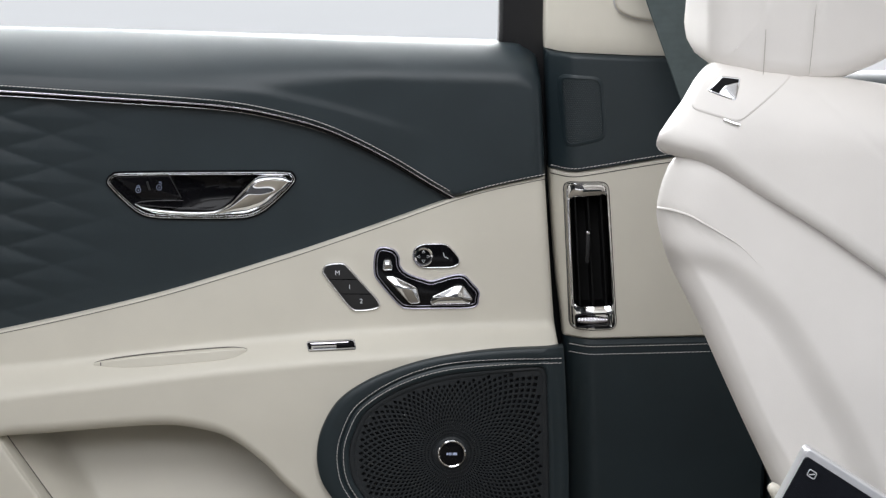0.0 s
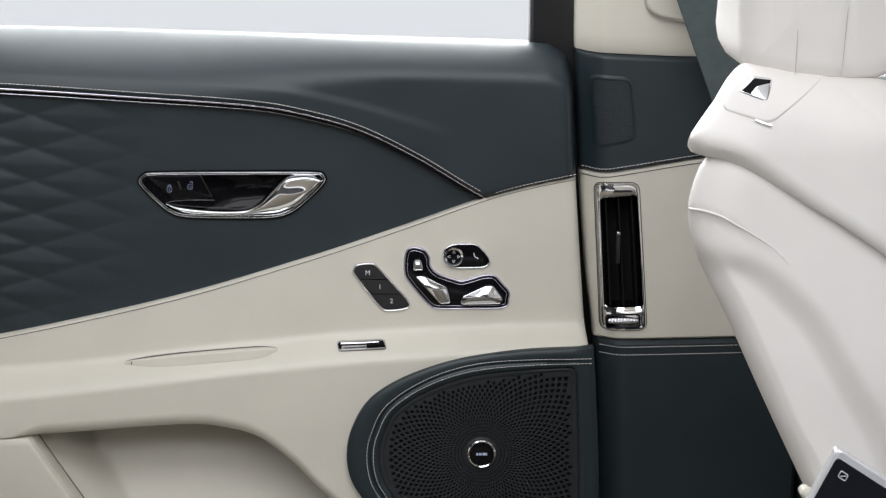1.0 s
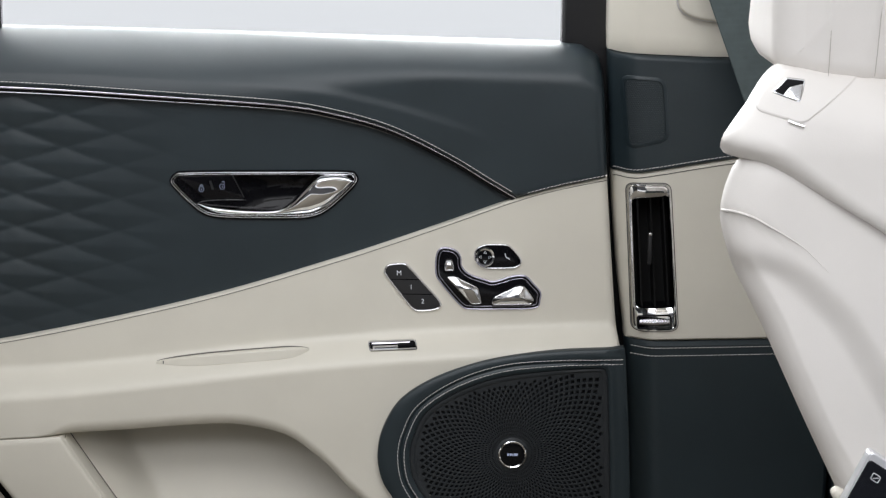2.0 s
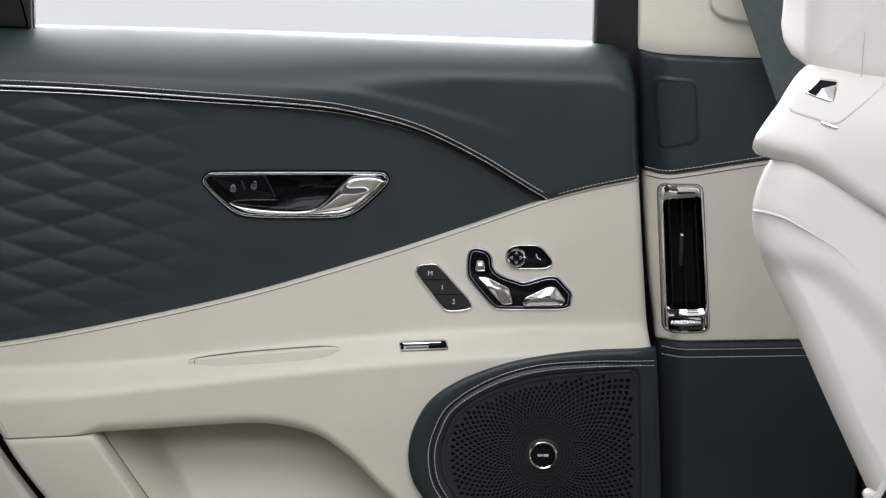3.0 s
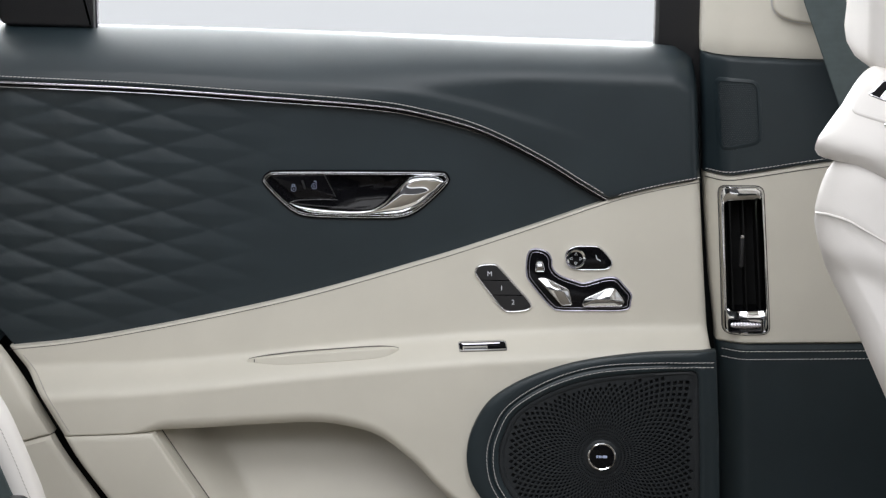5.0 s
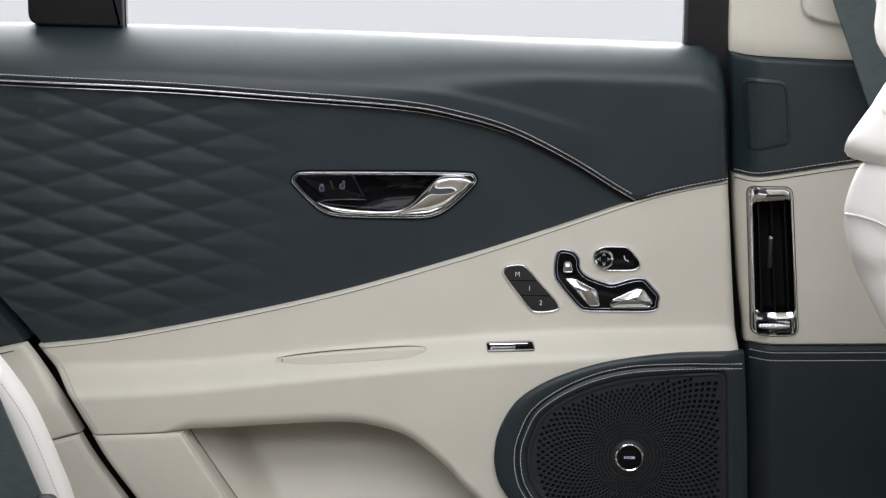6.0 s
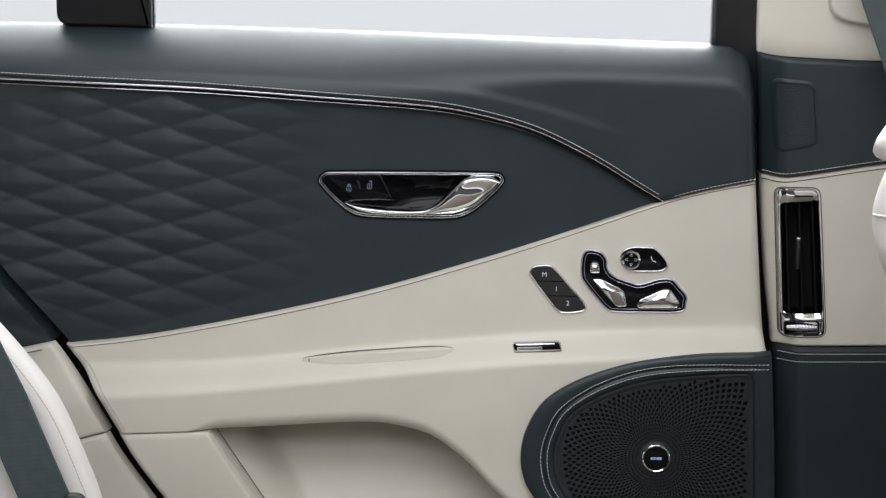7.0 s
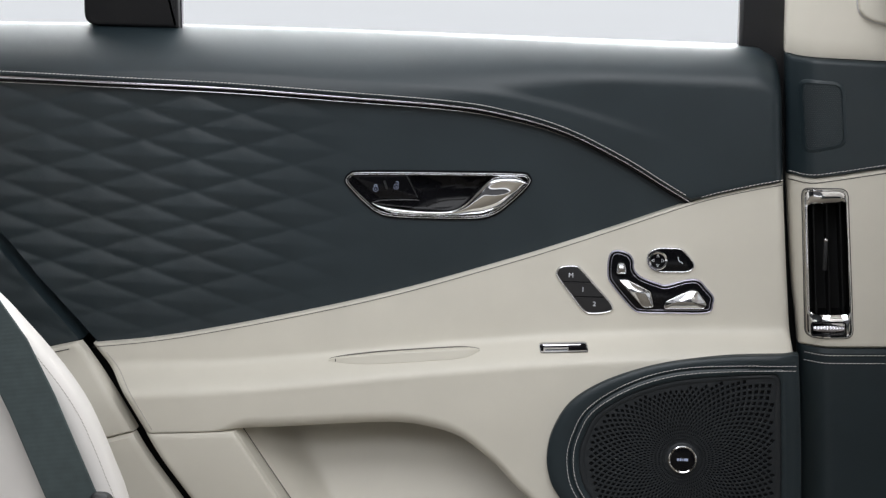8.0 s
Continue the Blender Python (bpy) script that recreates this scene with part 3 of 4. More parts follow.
part("lever_top_line", sweep([(-0.214, 0.0070, 0.8180), (-0.205, 0.0064, 0.8200), (-0.19, 0.0062, 0.8210), (-0.163, 0.0066, 0.8212)], 0.0008, 6), CHROME, handle)
part("lock_divider", sweep([(-0.2015, 0.0090, 0.8408), (-0.1985, 0.0090, 0.8318)], 0.0011, 6), BUTTON, handle)


def padlock(x, z, open_shackle):
    bm = sweep([(x + 0.0026 * math.cos(a), 0.0091, z - 0.0004 + 0.0029 * math.sin(a)) for a in np.linspace(0, 2 * math.pi, 17)], 0.00017, 4)
    lift = 0.0012 if open_shackle else 0
    sweep([(x + 0.0015 * math.cos(a) + lift * 0.8, 0.0091, z + 0.0025 + lift * 0.6 + 0.0020 * math.sin(a)) for a in np.linspace(-0.1, math.pi + (0.1 if not open_shackle else -0.8), 10)], 0.00024, 4, bm)
    sweep([(x, 0.0090, z + 0.0002), (x, 0.0090, z - 0.0014)], 0.0003, 5, bm)
    return bm


part("lock_icon", padlock(-0.2108, 0.8322, False), BLUEICON, handle, "pale lock symbol")
part("unlock_icon", padlock(-0.1888, 0.8352, True), BLUEICON, handle, "pale unlock symbol")


# ---- seat controls ----
def letter(text, x, z, y, size, mat, parent, name="button_letter", tilt=0):
    cu = bpy.data.curves.new(name, "FONT")
    cu.body, cu.size, cu.align_x, cu.align_y, cu.extrude = text, size, "CENTER", "CENTER", 0.0001
    tmp = bpy.data.objects.new(name, cu)
    scene.collection.objects.link(tmp)
    me = bpy.data.meshes.new_from_object(tmp.evaluated_get(bpy.context.evaluated_depsgraph_get()))
    bpy.data.objects.remove(tmp)
    bm = bmesh.new()
    bm.from_mesh(me)
    bpy.data.meshes.remove(me)
    bm.transform(Matrix.Translation((x, y, z)) @ Euler((radians(90), radians(tilt), 0)).to_matrix().to_4x4())
    return part(name, bm, mat, parent, smooth=False)


mem = dense(spline([(-0.0162, 0.748), (-0.0115, 0.7545), (0.004, 0.7562), (0.0115, 0.752), (0.028, 0.7335), (0.0445, 0.7145), (0.0432, 0.7062), (0.025, 0.7030), (0.0138, 0.7062), (-0.001, 0.724), (-0.0148, 0.7425)], 8, True), 0.002)
memory = part("memory_switch", frame_ring(mem, -0.0035, 0.0024, 0.0022, 0.008), SATIN, door, "chrome framed seat memory switch")
m_in = inset(mem, 0.0018)


def band(z0, z1):
    """The part of the memory switch between two heights."""
    bm = plate(m_in, -0.0048, 0.004, 0.0005)
    for z, n in ((z0, (0, 0, 1)), (z1, (0, 0, -1))):
        geom = bm.verts[:] + bm.edges[:] + bm.faces[:]
        cut = bmesh.ops.bisect_plane(bm, geom=geom, plane_co=(0, 0, z), plane_no=n, clear_inner=True)
        edges = [e for e in cut["geom_cut"] if isinstance(e, bmesh.types.BMEdge)]
        bmesh.ops.edgeloop_fill(bm, edges=edges)
    return bm


part("memory_base", plate(m_in, -0.0042, 0.003, 0.0002), GLOSS, memory)
for text, lx, lz, z0, z1 in (("M", 0.0000, 0.7450, 0.7385, 0.77), ("I", 0.0130, 0.7297, 0.7226, 0.7374), ("2", 0.0255, 0.7143, 0.69, 0.7214)):
    key = part("memory_button", band(z0, z1), BUTTON, memory)
    letter(text, lx, lz, -0.0051, 0.0072, ICON, memory)

sw = dense(spline([(0.0490, 0.7722), (0.0598, 0.7693), (0.0650, 0.7622), (0.0662, 0.7525), (0.0745, 0.7438), (0.0930, 0.7372), (0.1020, 0.7358), (0.1225, 0.7418), (0.1350, 0.7418), (0.1435, 0.7335), (0.1508, 0.7250), (0.1506, 0.7180), (0.1455, 0.7085), (0.1100, 0.7072), (0.0765, 0.7070), (0.0672, 0.7102), (0.0560, 0.7220), (0.0450, 0.7355), (0.0402, 0.7440), (0.0398, 0.7600), (0.0425, 0.7695)], 6, True), 0.002)
seat_switch = part("seat_switch", plate(sw, -0.0052, 0.008, 0.0012), GLOSS, door, "gloss black seat shaped switch plate")
part("switch_rim", frame_ring(inset(sw, -0.0014), -0.0040, 0.0018, 0.0013, 0.006), RIM, seat_switch)
part("switch_inner_line", frame_ring(inset(sw, 0.0024), -0.0051, 0.0006, 0.0004, 0.002), RIM, seat_switch)


def knob(pts, y, rise, r_step=0.0016, tilt=0.0):
    c = dense(rounded(pts, 0.0028), 0.0012)
    mid = c.mean(0)
    core = mid + (c - mid) * np.array([0.42, 0.10]) + np.array([tilt, 0.7 * r_step])
    return loft([(c, y + 0.001), (c, y - rise * 0.42), (inset(c, 0.0004), y - rise * 0.56), (inset(c, 0.0009), y - rise * 0.58), (inset(c, 0.0013), y - rise * 0.55),
                 (0.5 * (inset(c, 0.0013) + core), y - rise * 0.82), (core, y - rise)])


part("headrest_knob", knob([(0.0485, 0.7605), (0.0570, 0.7610), (0.0595, 0.7485), (0.0480, 0.7478)], -0.0052, 0.006, 0.0010), BRIGHT, seat_switch, "small chrome knob")
part("backrest_knob", knob([(0.0500, 0.7425), (0.0600, 0.7430), (0.0850, 0.7305), (0.0890, 0.7130), (0.0775, 0.7120)], -0.0052, 0.009, 0.0016, 0.0012), BRIGHT, seat_switch, "chrome seat back knob")
part("cushion_knob", knob([(0.0985, 0.7155), (0.1010, 0.7205), (0.1265, 0.7330), (0.1345, 0.7325), (0.1450, 0.7180), (0.1420, 0.7122), (0.1000, 0.7112)], -0.0052, 0.009, 0.0018, -0.0008), BRIGHT, seat_switch, "chrome seat cushion knob")

s3 = dense(spline([(0.0808, 0.764), (0.0835, 0.7718), (0.092, 0.7758), (0.105, 0.7762), (0.114, 0.7758), (0.1200, 0.7720), (0.1288, 0.7615), (0.1290, 0.7560), (0.1225, 0.7522), (0.107, 0.7515), (0.092, 0.7518), (0.0838, 0.7560)], 6, True), 0.002)
lumbar = part("adjust_switch", plate(s3, -0.0045, 0.008, 0.001), GLOSS, door, "gloss black adjuster switch with a round knob")
part("adjust_rim", frame_ring(inset(s3, -0.0012), -0.0040, 0.0018, 0.0016, 0.006), SATIN, lumbar)
part("round_knob", loft([(circle(0.0915, 0.7636, 0.0102), -0.004), (circle(0.0915, 0.7636, 0.0102), -0.0085), (circle(0.0915, 0.7636, 0.0094), -0.0095), (circle(0.0915, 0.7636, 0.0078), -0.0092), (circle(0.0915, 0.7636, 0.0074), -0.0070)]), CHROME, lumbar, "chrome ring of the round knob")
part("knob_face", plate(circle(0.0915, 0.7636, 0.0074), -0.0078, 0.004, 0.0004), GLOSS, lumbar)
bm = bmesh.new()
for k in range(4):
    a = k * math.pi / 2
    cx, cz = 0.0915 + 0.0048 * math.cos(a), 0.7636 + 0.0048 * math.sin(a)
    tri = [(cx + 0.0018 * math.cos(a + j * 2 * math.pi / 3), -0.0081, cz + 0.0018 * math.sin(a + j * 2 * math.pi / 3)) for j in (0, 1, 2, 0)]
    sweep(tri, 0.00028, 4, bm)
part("arrow_icons", bm, ICON, lumbar)
part("seat_icon", sweep([(0.1128, -0.0047, 0.7672), (0.1136, -0.0047, 0.7640), (0.1148, -0.0047, 0.7622), (0.1166, -0.0047, 0.7620), (0.1178, -0.0047, 0.7606)], 0.00045, 5), ICON, lumbar)

# ---- door speaker ----
SX, SZ = 0.1224, 0.5550
SPK_Y = -0.0372
outer = np.vstack([spline([(0.2405, 0.6747), (0.172, 0.6725), (0.113, 0.6655), (0.071, 0.6550), (0.030, 0.6380), (-0.001, 0.6155), (-0.0185, 0.585), (-0.0242, 0.556), (-0.0205, 0.530), (-0.010, 0.510), (0.02, 0.47), (0.07, 0.432), (0.14, 0.412), (0.2525, 0.405)], 8),
                   [(0.2505, 0.50), (0.2468, 0.58), (0.2432, 0.64)]])
inner_g = np.vstack([spline([(0.216, 0.6515), (0.173, 0.649), (0.114, 0.642), (0.068, 0.627), (0.032, 0.604), (0.018, 0.579), (0.013, 0.557), (0.016, 0.532), (0.026, 0.513), (0.05, 0.48), (0.09, 0.452), (0.15, 0.436), (0.225, 0.432)], 8),
                     [(0.2295, 0.47), (0.2265, 0.56), (0.2235, 0.62), (0.2225, 0.643), (0.2205, 0.649)]])


outer, inner_g = outer - np.array([0, 0.0018]), inner_g - np.array([0, 0.0018])
for p in outer:
    size = math.hypot(p[0] - SX, p[1] - SZ)
    p -= (p - np.array([SX, SZ])) / size * 0.0024 * smoothstep(0.25, 0.22, p[0])


def radial(c):
    """An outline read off by angle round the speaker's middle."""
    c = dense(c, 0.001)
    ang = np.arctan2(c[:, 1] - SZ, c[:, 0] - SX)
    rad = np.hypot(c[:, 0] - SX, c[:, 1] - SZ)
    order = np.argsort(ang)
    return lambda a: np.interp((a + math.pi) % (2 * math.pi) - math.pi, ang[order], rad[order], period=2 * math.pi)


R_OUT, R_IN = radial(outer), radial(inner_g)
ANG = [2 * math.pi * k / 240 for k in range(240)]


def spk_band(g):
    """An outline at the distance g(width of the surround there) from the grille's edge."""
    return np.array([(SX + (R_IN(a) + g(R_OUT(a) - R_IN(a))) * math.cos(a), SZ + (R_IN(a) + g(R_OUT(a) - R_IN(a))) * math.sin(a)) for a in ANG])


def spk_ring(f, off=0.0):
    """An outline a part f of the way from the grille's edge to the outer edge."""
    return np.array([(SX + (R_IN(a) + (R_OUT(a) - R_IN(a)) * f + off) * math.cos(a), SZ + (R_IN(a) + (R_OUT(a) - R_IN(a)) * f + off) * math.sin(a)) for a in ANG])


lining = part("armrest_lining", patch(door_left, lambda z: DOOR_R(z) - 0.001, ARM_BOT, lambda x: DIAG(x) - 0.0005, cream_depth, 210, 150,
                                      roll=(0.010, 0.010, lambda x: 0.002 + 0.014 * smoothstep(-0.385, -0.345, x), 0.0015), back=0.02, ends=0.5, hole=spk_ring(0.0, 0.004)), CREAM, door, "cream leather lining with a padded armrest")

speaker = thing("door_speaker", (0.12, -0.04, 0.36), "dark green leather speaker surround with a perforated grille", "speaker")
surround = part("speaker_surround", loft([(spk_ring(1.0), -0.026), (spk_ring(1.0), SPK_Y + 0.001), (spk_band(lambda w: w - 0.0005), SPK_Y - 0.0012), (spk_band(lambda w: w - 0.0015), SPK_Y - 0.0020),
                                          (spk_band(lambda w: max(0.5 * w + 0.0068, 0.0132)), SPK_Y - 0.0028), (spk_ring(0.0, 0.0128), SPK_Y - 0.0030), (spk_ring(0.0, 0.0112), SPK_Y - 0.0026), (spk_ring(0.0, 0.0098), lambda x, z: SPK_Y - 0.0028 + 0.0016 * max(smoothstep(0.224, 0.216, x), smoothstep(0.652, 0.658, z))), (spk_ring(0.0, 0.0084), SPK_Y - 0.0026),
                                          (spk_ring(0.0, 0.0062), SPK_Y - 0.0030), (spk_ring(0.0, 0.003), SPK_Y - 0.0026), (spk_ring(0.0, 0.0008), SPK_Y - 0.001), (spk_ring(0.0), SPK_Y + 0.004)], cap_last=False),
                DARK, speaker, "dark green leather surround")
for off in (0.0132, 0.0064):
    c = spk_ring(0.0, off)
    path = [(p[0], SPK_Y - 0.0031, p[1]) for p, a in zip(c, ANG) if p[0] < 0.214 and (p[0] < 0.2 or p[1] > 0.646 + off * 0.8)]
    k = max(range(len(path)), key=lambda i: math.hypot(path[i][0] - path[i - 1][0], path[i][2] - path[i - 1][2]))
    path = path[k:] + path[:k]
    ends = [path[-1], path[0]]
    tip = max(ends, key=lambda p: p[2])
    tail = [(x, SPK_Y - 0.0031, tip[2] + 0.03 * (x - tip[0])) for x in np.linspace(tip[0] + 0.004, 0.2385, 6)]
    path = path + tail if tip is ends[0] else tail[::-1] + path
    part("speaker_stitching", stitches(path, 0.0043, 0.0037, 0.00034), THREAD, speaker, "row of pale stitches")

part("grille_rim", loft([(spk_ring(0.0, 0.001), SPK_Y + 0.003), (spk_ring(0.0, -0.0006), SPK_Y - 0.0004), (spk_ring(0.0, -0.003), SPK_Y - 0.0008), (spk_ring(0.0, -0.0055), SPK_Y + 0.0002), (spk_ring(0.0, -0.006), SPK_Y + 0.004)], cap_last=False), GRILLE, speaker)

# perforated grille: two families of spirals part it into diamonds, each with its own hole
N_ARMS = 80
HUB = 0.0175
bm = bmesh.new()
grid = {}


def spiral_point(a, b):
    th = 2 * math.pi * (a + b) / (2 * N_ARMS)
    r = HUB + 0.0036 * (a - b) + 0.00003 * (a - b) ** 2
    return SX + r * math.cos(th), SZ + r * math.sin(th)


def grille_vert(a, b):
    th_key = ((a + b) % (2 * N_ARMS), a - b)
    if th_key not in grid:
        x, z = spiral_point(a, b)
        grid[th_key] = bm.verts.new((x, SPK_Y + 0.0006, z))
    return grid[th_key]


for d in range(0, 46):
    for s in range(N_ARMS):
        total = 2 * s + (d % 2)
        a, b = (total + d) / 2, (total - d) / 2
        a0, b0 = math.floor(a + 0.01), math.floor(b + 0.01)
        mx, mz = spiral_point(a0 + 0.5, b0 + 0.5)
        ang = math.atan2(mz - SZ, mx - SX)
        room = R_IN(ang) - math.hypot(mx - SX, mz - SZ)
        if room < -0.004:
            continue
        q = [grille_vert(a0, b0), grille_vert(a0 + 1, b0), grille_vert(a0 + 1, b0 + 1), grille_vert(a0, b0 + 1)]
        if room < 0.0085:
            try:
                bm.faces.new(q)
            except ValueError:
                pass
            continue
        h = 0.39
        mid = Vector((mx, SPK_Y + 0.0006, mz))
        hole = [bm.verts.new(mid.lerp(v.co, h * 1.55)) for v in q]
        deep = [bm.verts.new(v.co + Vector((0, 0.004, 0))) for v in hole]
        for i in range(4):
            j = (i + 1) % 4
            try:
                bm.faces.new((q[i], q[j], hole[j], hole[i]))
                bm.faces.new((hole[i], hole[j], deep[j], deep[i]))
            except ValueError:
                pass
part("perforated_grille", bm, GRILLE, speaker, "black grille with spirals of holes", smooth=False)
part("speaker_cloth", loft([(spk_ring(0.3), SPK_Y + 0.0052)], cap_last=True), VOID, speaker)
part("grille_hub", loft([(circle(SX, SZ, 0.0185, 48), SPK_Y + 0.002), (circle(SX, SZ, 0.0180, 48), SPK_Y - 0.0002), (circle(SX, SZ, 0.0150, 48), SPK_Y - 0.0012)]), GRILLE, speaker)
badge = part("speaker_badge", loft([(circle(SX, SZ, 0.0150, 48), SPK_Y), (circle(SX, SZ, 0.0150, 48), SPK_Y - 0.0030), (circle(SX, SZ, 0.0142, 48), SPK_Y - 0.0036), (circle(SX, SZ, 0.0132, 48), SPK_Y - 0.0030)], cap_last=False), CHROME, speaker, "round black badge with a chrome ring")
part("badge_face", plate(circle(SX, SZ, 0.0134, 48), SPK_Y - 0.0030, 0.003, 0.0006), GLOSS, badge)
bm = bmesh.new()
for x0, w in ((-0.0058, 0.0022), (-0.0031, 0.0022), (-0.0004, 0.0010), (0.0011, 0.0047)):
    c = rounded([(SX + x0, SZ - 0.0014), (SX + x0 + w, SZ - 0.0014), (SX + x0 + w, SZ + 0.0014), (SX + x0, SZ + 0.0014)], 0.0004, 3)
    plate(c, SPK_Y - 0.0033, 0.0003, 0.0001, 2, bm)
part("badge_mark", bm, BLUEICON, badge, "small pale marks on the badge")

# ---- door window ----
part("window_pane", box(-0.428, 0.20, 0.070, 0.074, 0.955, 1.40, 0), GLASS, door, "clear side window").visible_shadow = False
part("quarter_pane", box(-0.90, -0.50, 0.070, 0.074, 0.955, 1.40, 0), GLASS, door).visible_shadow = False
post = rounded([(-0.535, 1.40), (-0.535, 0.9985), (-0.4315, 0.9965), (-0.434, 1.40)], [0.002, 0.014, 0.002, 0.002])
part("window_divider", plate(post, 0.058, 0.03, 0.004), PILLAR, door, "black post between the side windows")
part("divider_strip", sweep([(-0.4288, 0.064, 0.99), (-0.4315, 0.064, 1.40)], 0.0013, 8), TONEDCHROME, door, "thin bright strip of the window post")
part("window_frame", patch(const(0.174), const(0.240), const(0.90), const(1.40), lambda x, z: 0.058, 8, 6, roll=(0.006, 0.004, 0, 0), back=0.02), PILLAR, door, "black window frame")

part("frame_seal", sweep([(0.1735, 0.060, 0.982), (0.1722, 0.060, 1.40)], 0.0010, 6), SATIN, door, "thin pale seal along the window frame")

# ---- B-pillar ----
BP_L = line(turned([(0.2185, 1.42), (0.2185, 1.036), (0.2195, 0.983), (0.2255, 0.857), (0.2355, 0.746), (0.2452, 0.672), (0.2495, 0.58), (0.2525, 0.49), (0.255, 0.35)]))
pillar = thing("door_pillar", (0.4, 0.05, 0.35), "cream and dark green leather trim of the pillar beside the door", "pillar trim")
BP_TOP = line([(0.20, 0.985), (0.221, 0.983), (0.239, 0.9805), (0.299, 0.978), (0.344, 0.977), (0.60, 0.975)])
BP_MID = line([(0.20, 0.857), (0.227, 0.855), (0.248, 0.853), (0.278, 0.857), (0.350, 0.869), (0.49, 0.889)])
BP_LOW = line([(0.20, 0.671), (0.249, 0.670), (0.264, 0.670), (0.393, 0.673), (0.597, 0.679)])


def bp_depth(x, z):
    return 0.020 * (1 - smoothstep(0.0, 0.036, x - BP_L(z))) ** 1.5


part("upper_trim", patch(lambda z: BP_L(z) + 0.001, const(0.52), lambda x: BP_TOP(x) + 0.0006, const(1.41), lambda x, z: bp_depth(x, z) + 0.002, 50, 20, roll=(0.004, 0.004, 0.004, 0)), CREAM, pillar, "cream upper pillar trim")
part("middle_trim", patch(lambda z: BP_L(z) + 0.001, const(0.47), lambda x: BP_MID(x) + 0.0004, lambda x: BP_TOP(x) - 0.0004, lambda x, z: bp_depth(x, z) - 0.001, 50, 30, roll=(0.006, 0.004, 0.003, 0.005)), DARK, pillar, "dark green leather pillar trim")


vo = dense(rounded([(0.2415, 0.8425), (0.2885, 0.8430), (0.3015, 0.6825), (0.2525, 0.6805)], 0.009), 0.002)


def bp_cream(x, z):
    return bp_depth(x, z) + 0.001


part("vent_trim", patch(lambda z: BP_L(z) + 0.0015, const(0.47), lambda x: BP_LOW(x) + 0.0004, lambda x: BP_MID(x) - 0.0004, bp_cream, 120, 84, roll=(0.008, 0.004, 0.004, 0.003), ends=0.0, hole=inset(vo, 0.003)), CREAM, pillar, "cream leather pillar trim round the vent")
part("lower_trim", patch(lambda z: BP_L(z) + 0.0015, const(0.47), const(0.35), lambda x: BP_LOW(x) - 0.0004, lambda x, z: bp_depth(x, z) + 0.0004 + 0.0016 * math.exp(-((z - BP_LOW(x) + 0.0115) / 0.0016) ** 2), 50, 70, roll=(0.010, 0.004, 0, 0.004), ends=0.0), DARK, pillar, "dark green leather lower pillar trim")
xs = np.linspace(0.228, 0.45, 60)
part("middle_stitching", stitches([(x, bp_depth(x, 0.86) - 0.0015, BP_MID(x) + 0.0042) for x in xs], 0.0042, 0.0036, 0.00034), THREAD, pillar, "row of pale stitches")
part("vent_seam", sweep([(x, bp_cream(x, 0.85) - 0.0001, BP_MID(x) - 0.0050) for x in xs], 0.0005, 6), SEAM, pillar)
xs = np.linspace(0.252, 0.45, 60)
for dz in (0.0072, 0.0158):
    part("lower_stitching", stitches([(x, bp_depth(x, 0.66) - 0.0002, BP_LOW(x) - dz) for x in xs], 0.0043, 0.0037, 0.00034), THREAD, pillar, "row of pale stitches")

# small upper speaker mesh
tw = dense(rounded([(0.2320, 0.9585), (0.2800, 0.9555), (0.2862, 0.8885), (0.2400, 0.8785)], 0.012), 0.002)
part("tweeter_frame", loft([(inset(tw, -0.001), lambda x, z: bp_depth(x, z) + 0.002), (tw, lambda x, z: bp_depth(x, z) - 0.0012), (inset(tw, 0.0008), lambda x, z: bp_depth(x, z) - 0.0017), (inset(tw, 0.0036), lambda x, z: bp_depth(x, z) - 0.0021), (inset(tw, 0.0042), lambda x, z: bp_depth(x, z) - 0.0012)], cap_last=False), DARK, pillar, "dark frame of the small speaker")
bm = bmesh.new()


PIT = 0.00235
tkeep = inset(tw, 0.0052)
for r in range(46):
    for k in range(24):
        x = 0.230 + (k + 0.5 * (r % 2)) * PIT
        z = 0.876 + r * PIT * 0.866
        if not in_outline(tkeep, x, z):
            continue
        y = bp_depth(x, z) - 0.0017
        ring_o = [bm.verts.new((x + PIT * 0.577 * math.cos(a), y, z + PIT * 0.577 * math.sin(a))) for a in [math.pi / 6 + i * math.pi / 3 for i in range(6)]]
        ring_i = [bm.verts.new((x + PIT * 0.28 * math.cos(a), y + 0.0001, z + PIT * 0.28 * math.sin(a))) for a in [math.pi / 6 + i * math.pi / 3 for i in range(6)]]
        ring_d = [bm.verts.new((v.co.x, y + 0.0012, v.co.z)) for v in ring_i]
        for i in range(6):
            j = (i + 1) % 6
            bm.faces.new((ring_o[i], ring_o[j], ring_i[j], ring_i[i]))
            bm.faces.new((ring_i[i], ring_i[j], ring_d[j], ring_d[i]))
part("tweeter_mesh", bm, DARK, pillar, "dark mesh of the small speaker", smooth=False)
part("tweeter_backing", loft([(inset(tw, 0.003), lambda x, z: bp_depth(x, z) - 0.0009)]), VOID, pillar)

# air vent with its thumb wheel
vi = dense(rounded([(0.2482, 0.8262), (0.2884, 0.8292), (0.2985, 0.7075), (0.2560, 0.7055)], 0.006), 0.002)


def vy(off):
    return lambda x, z: bp_cream(x, z) + off


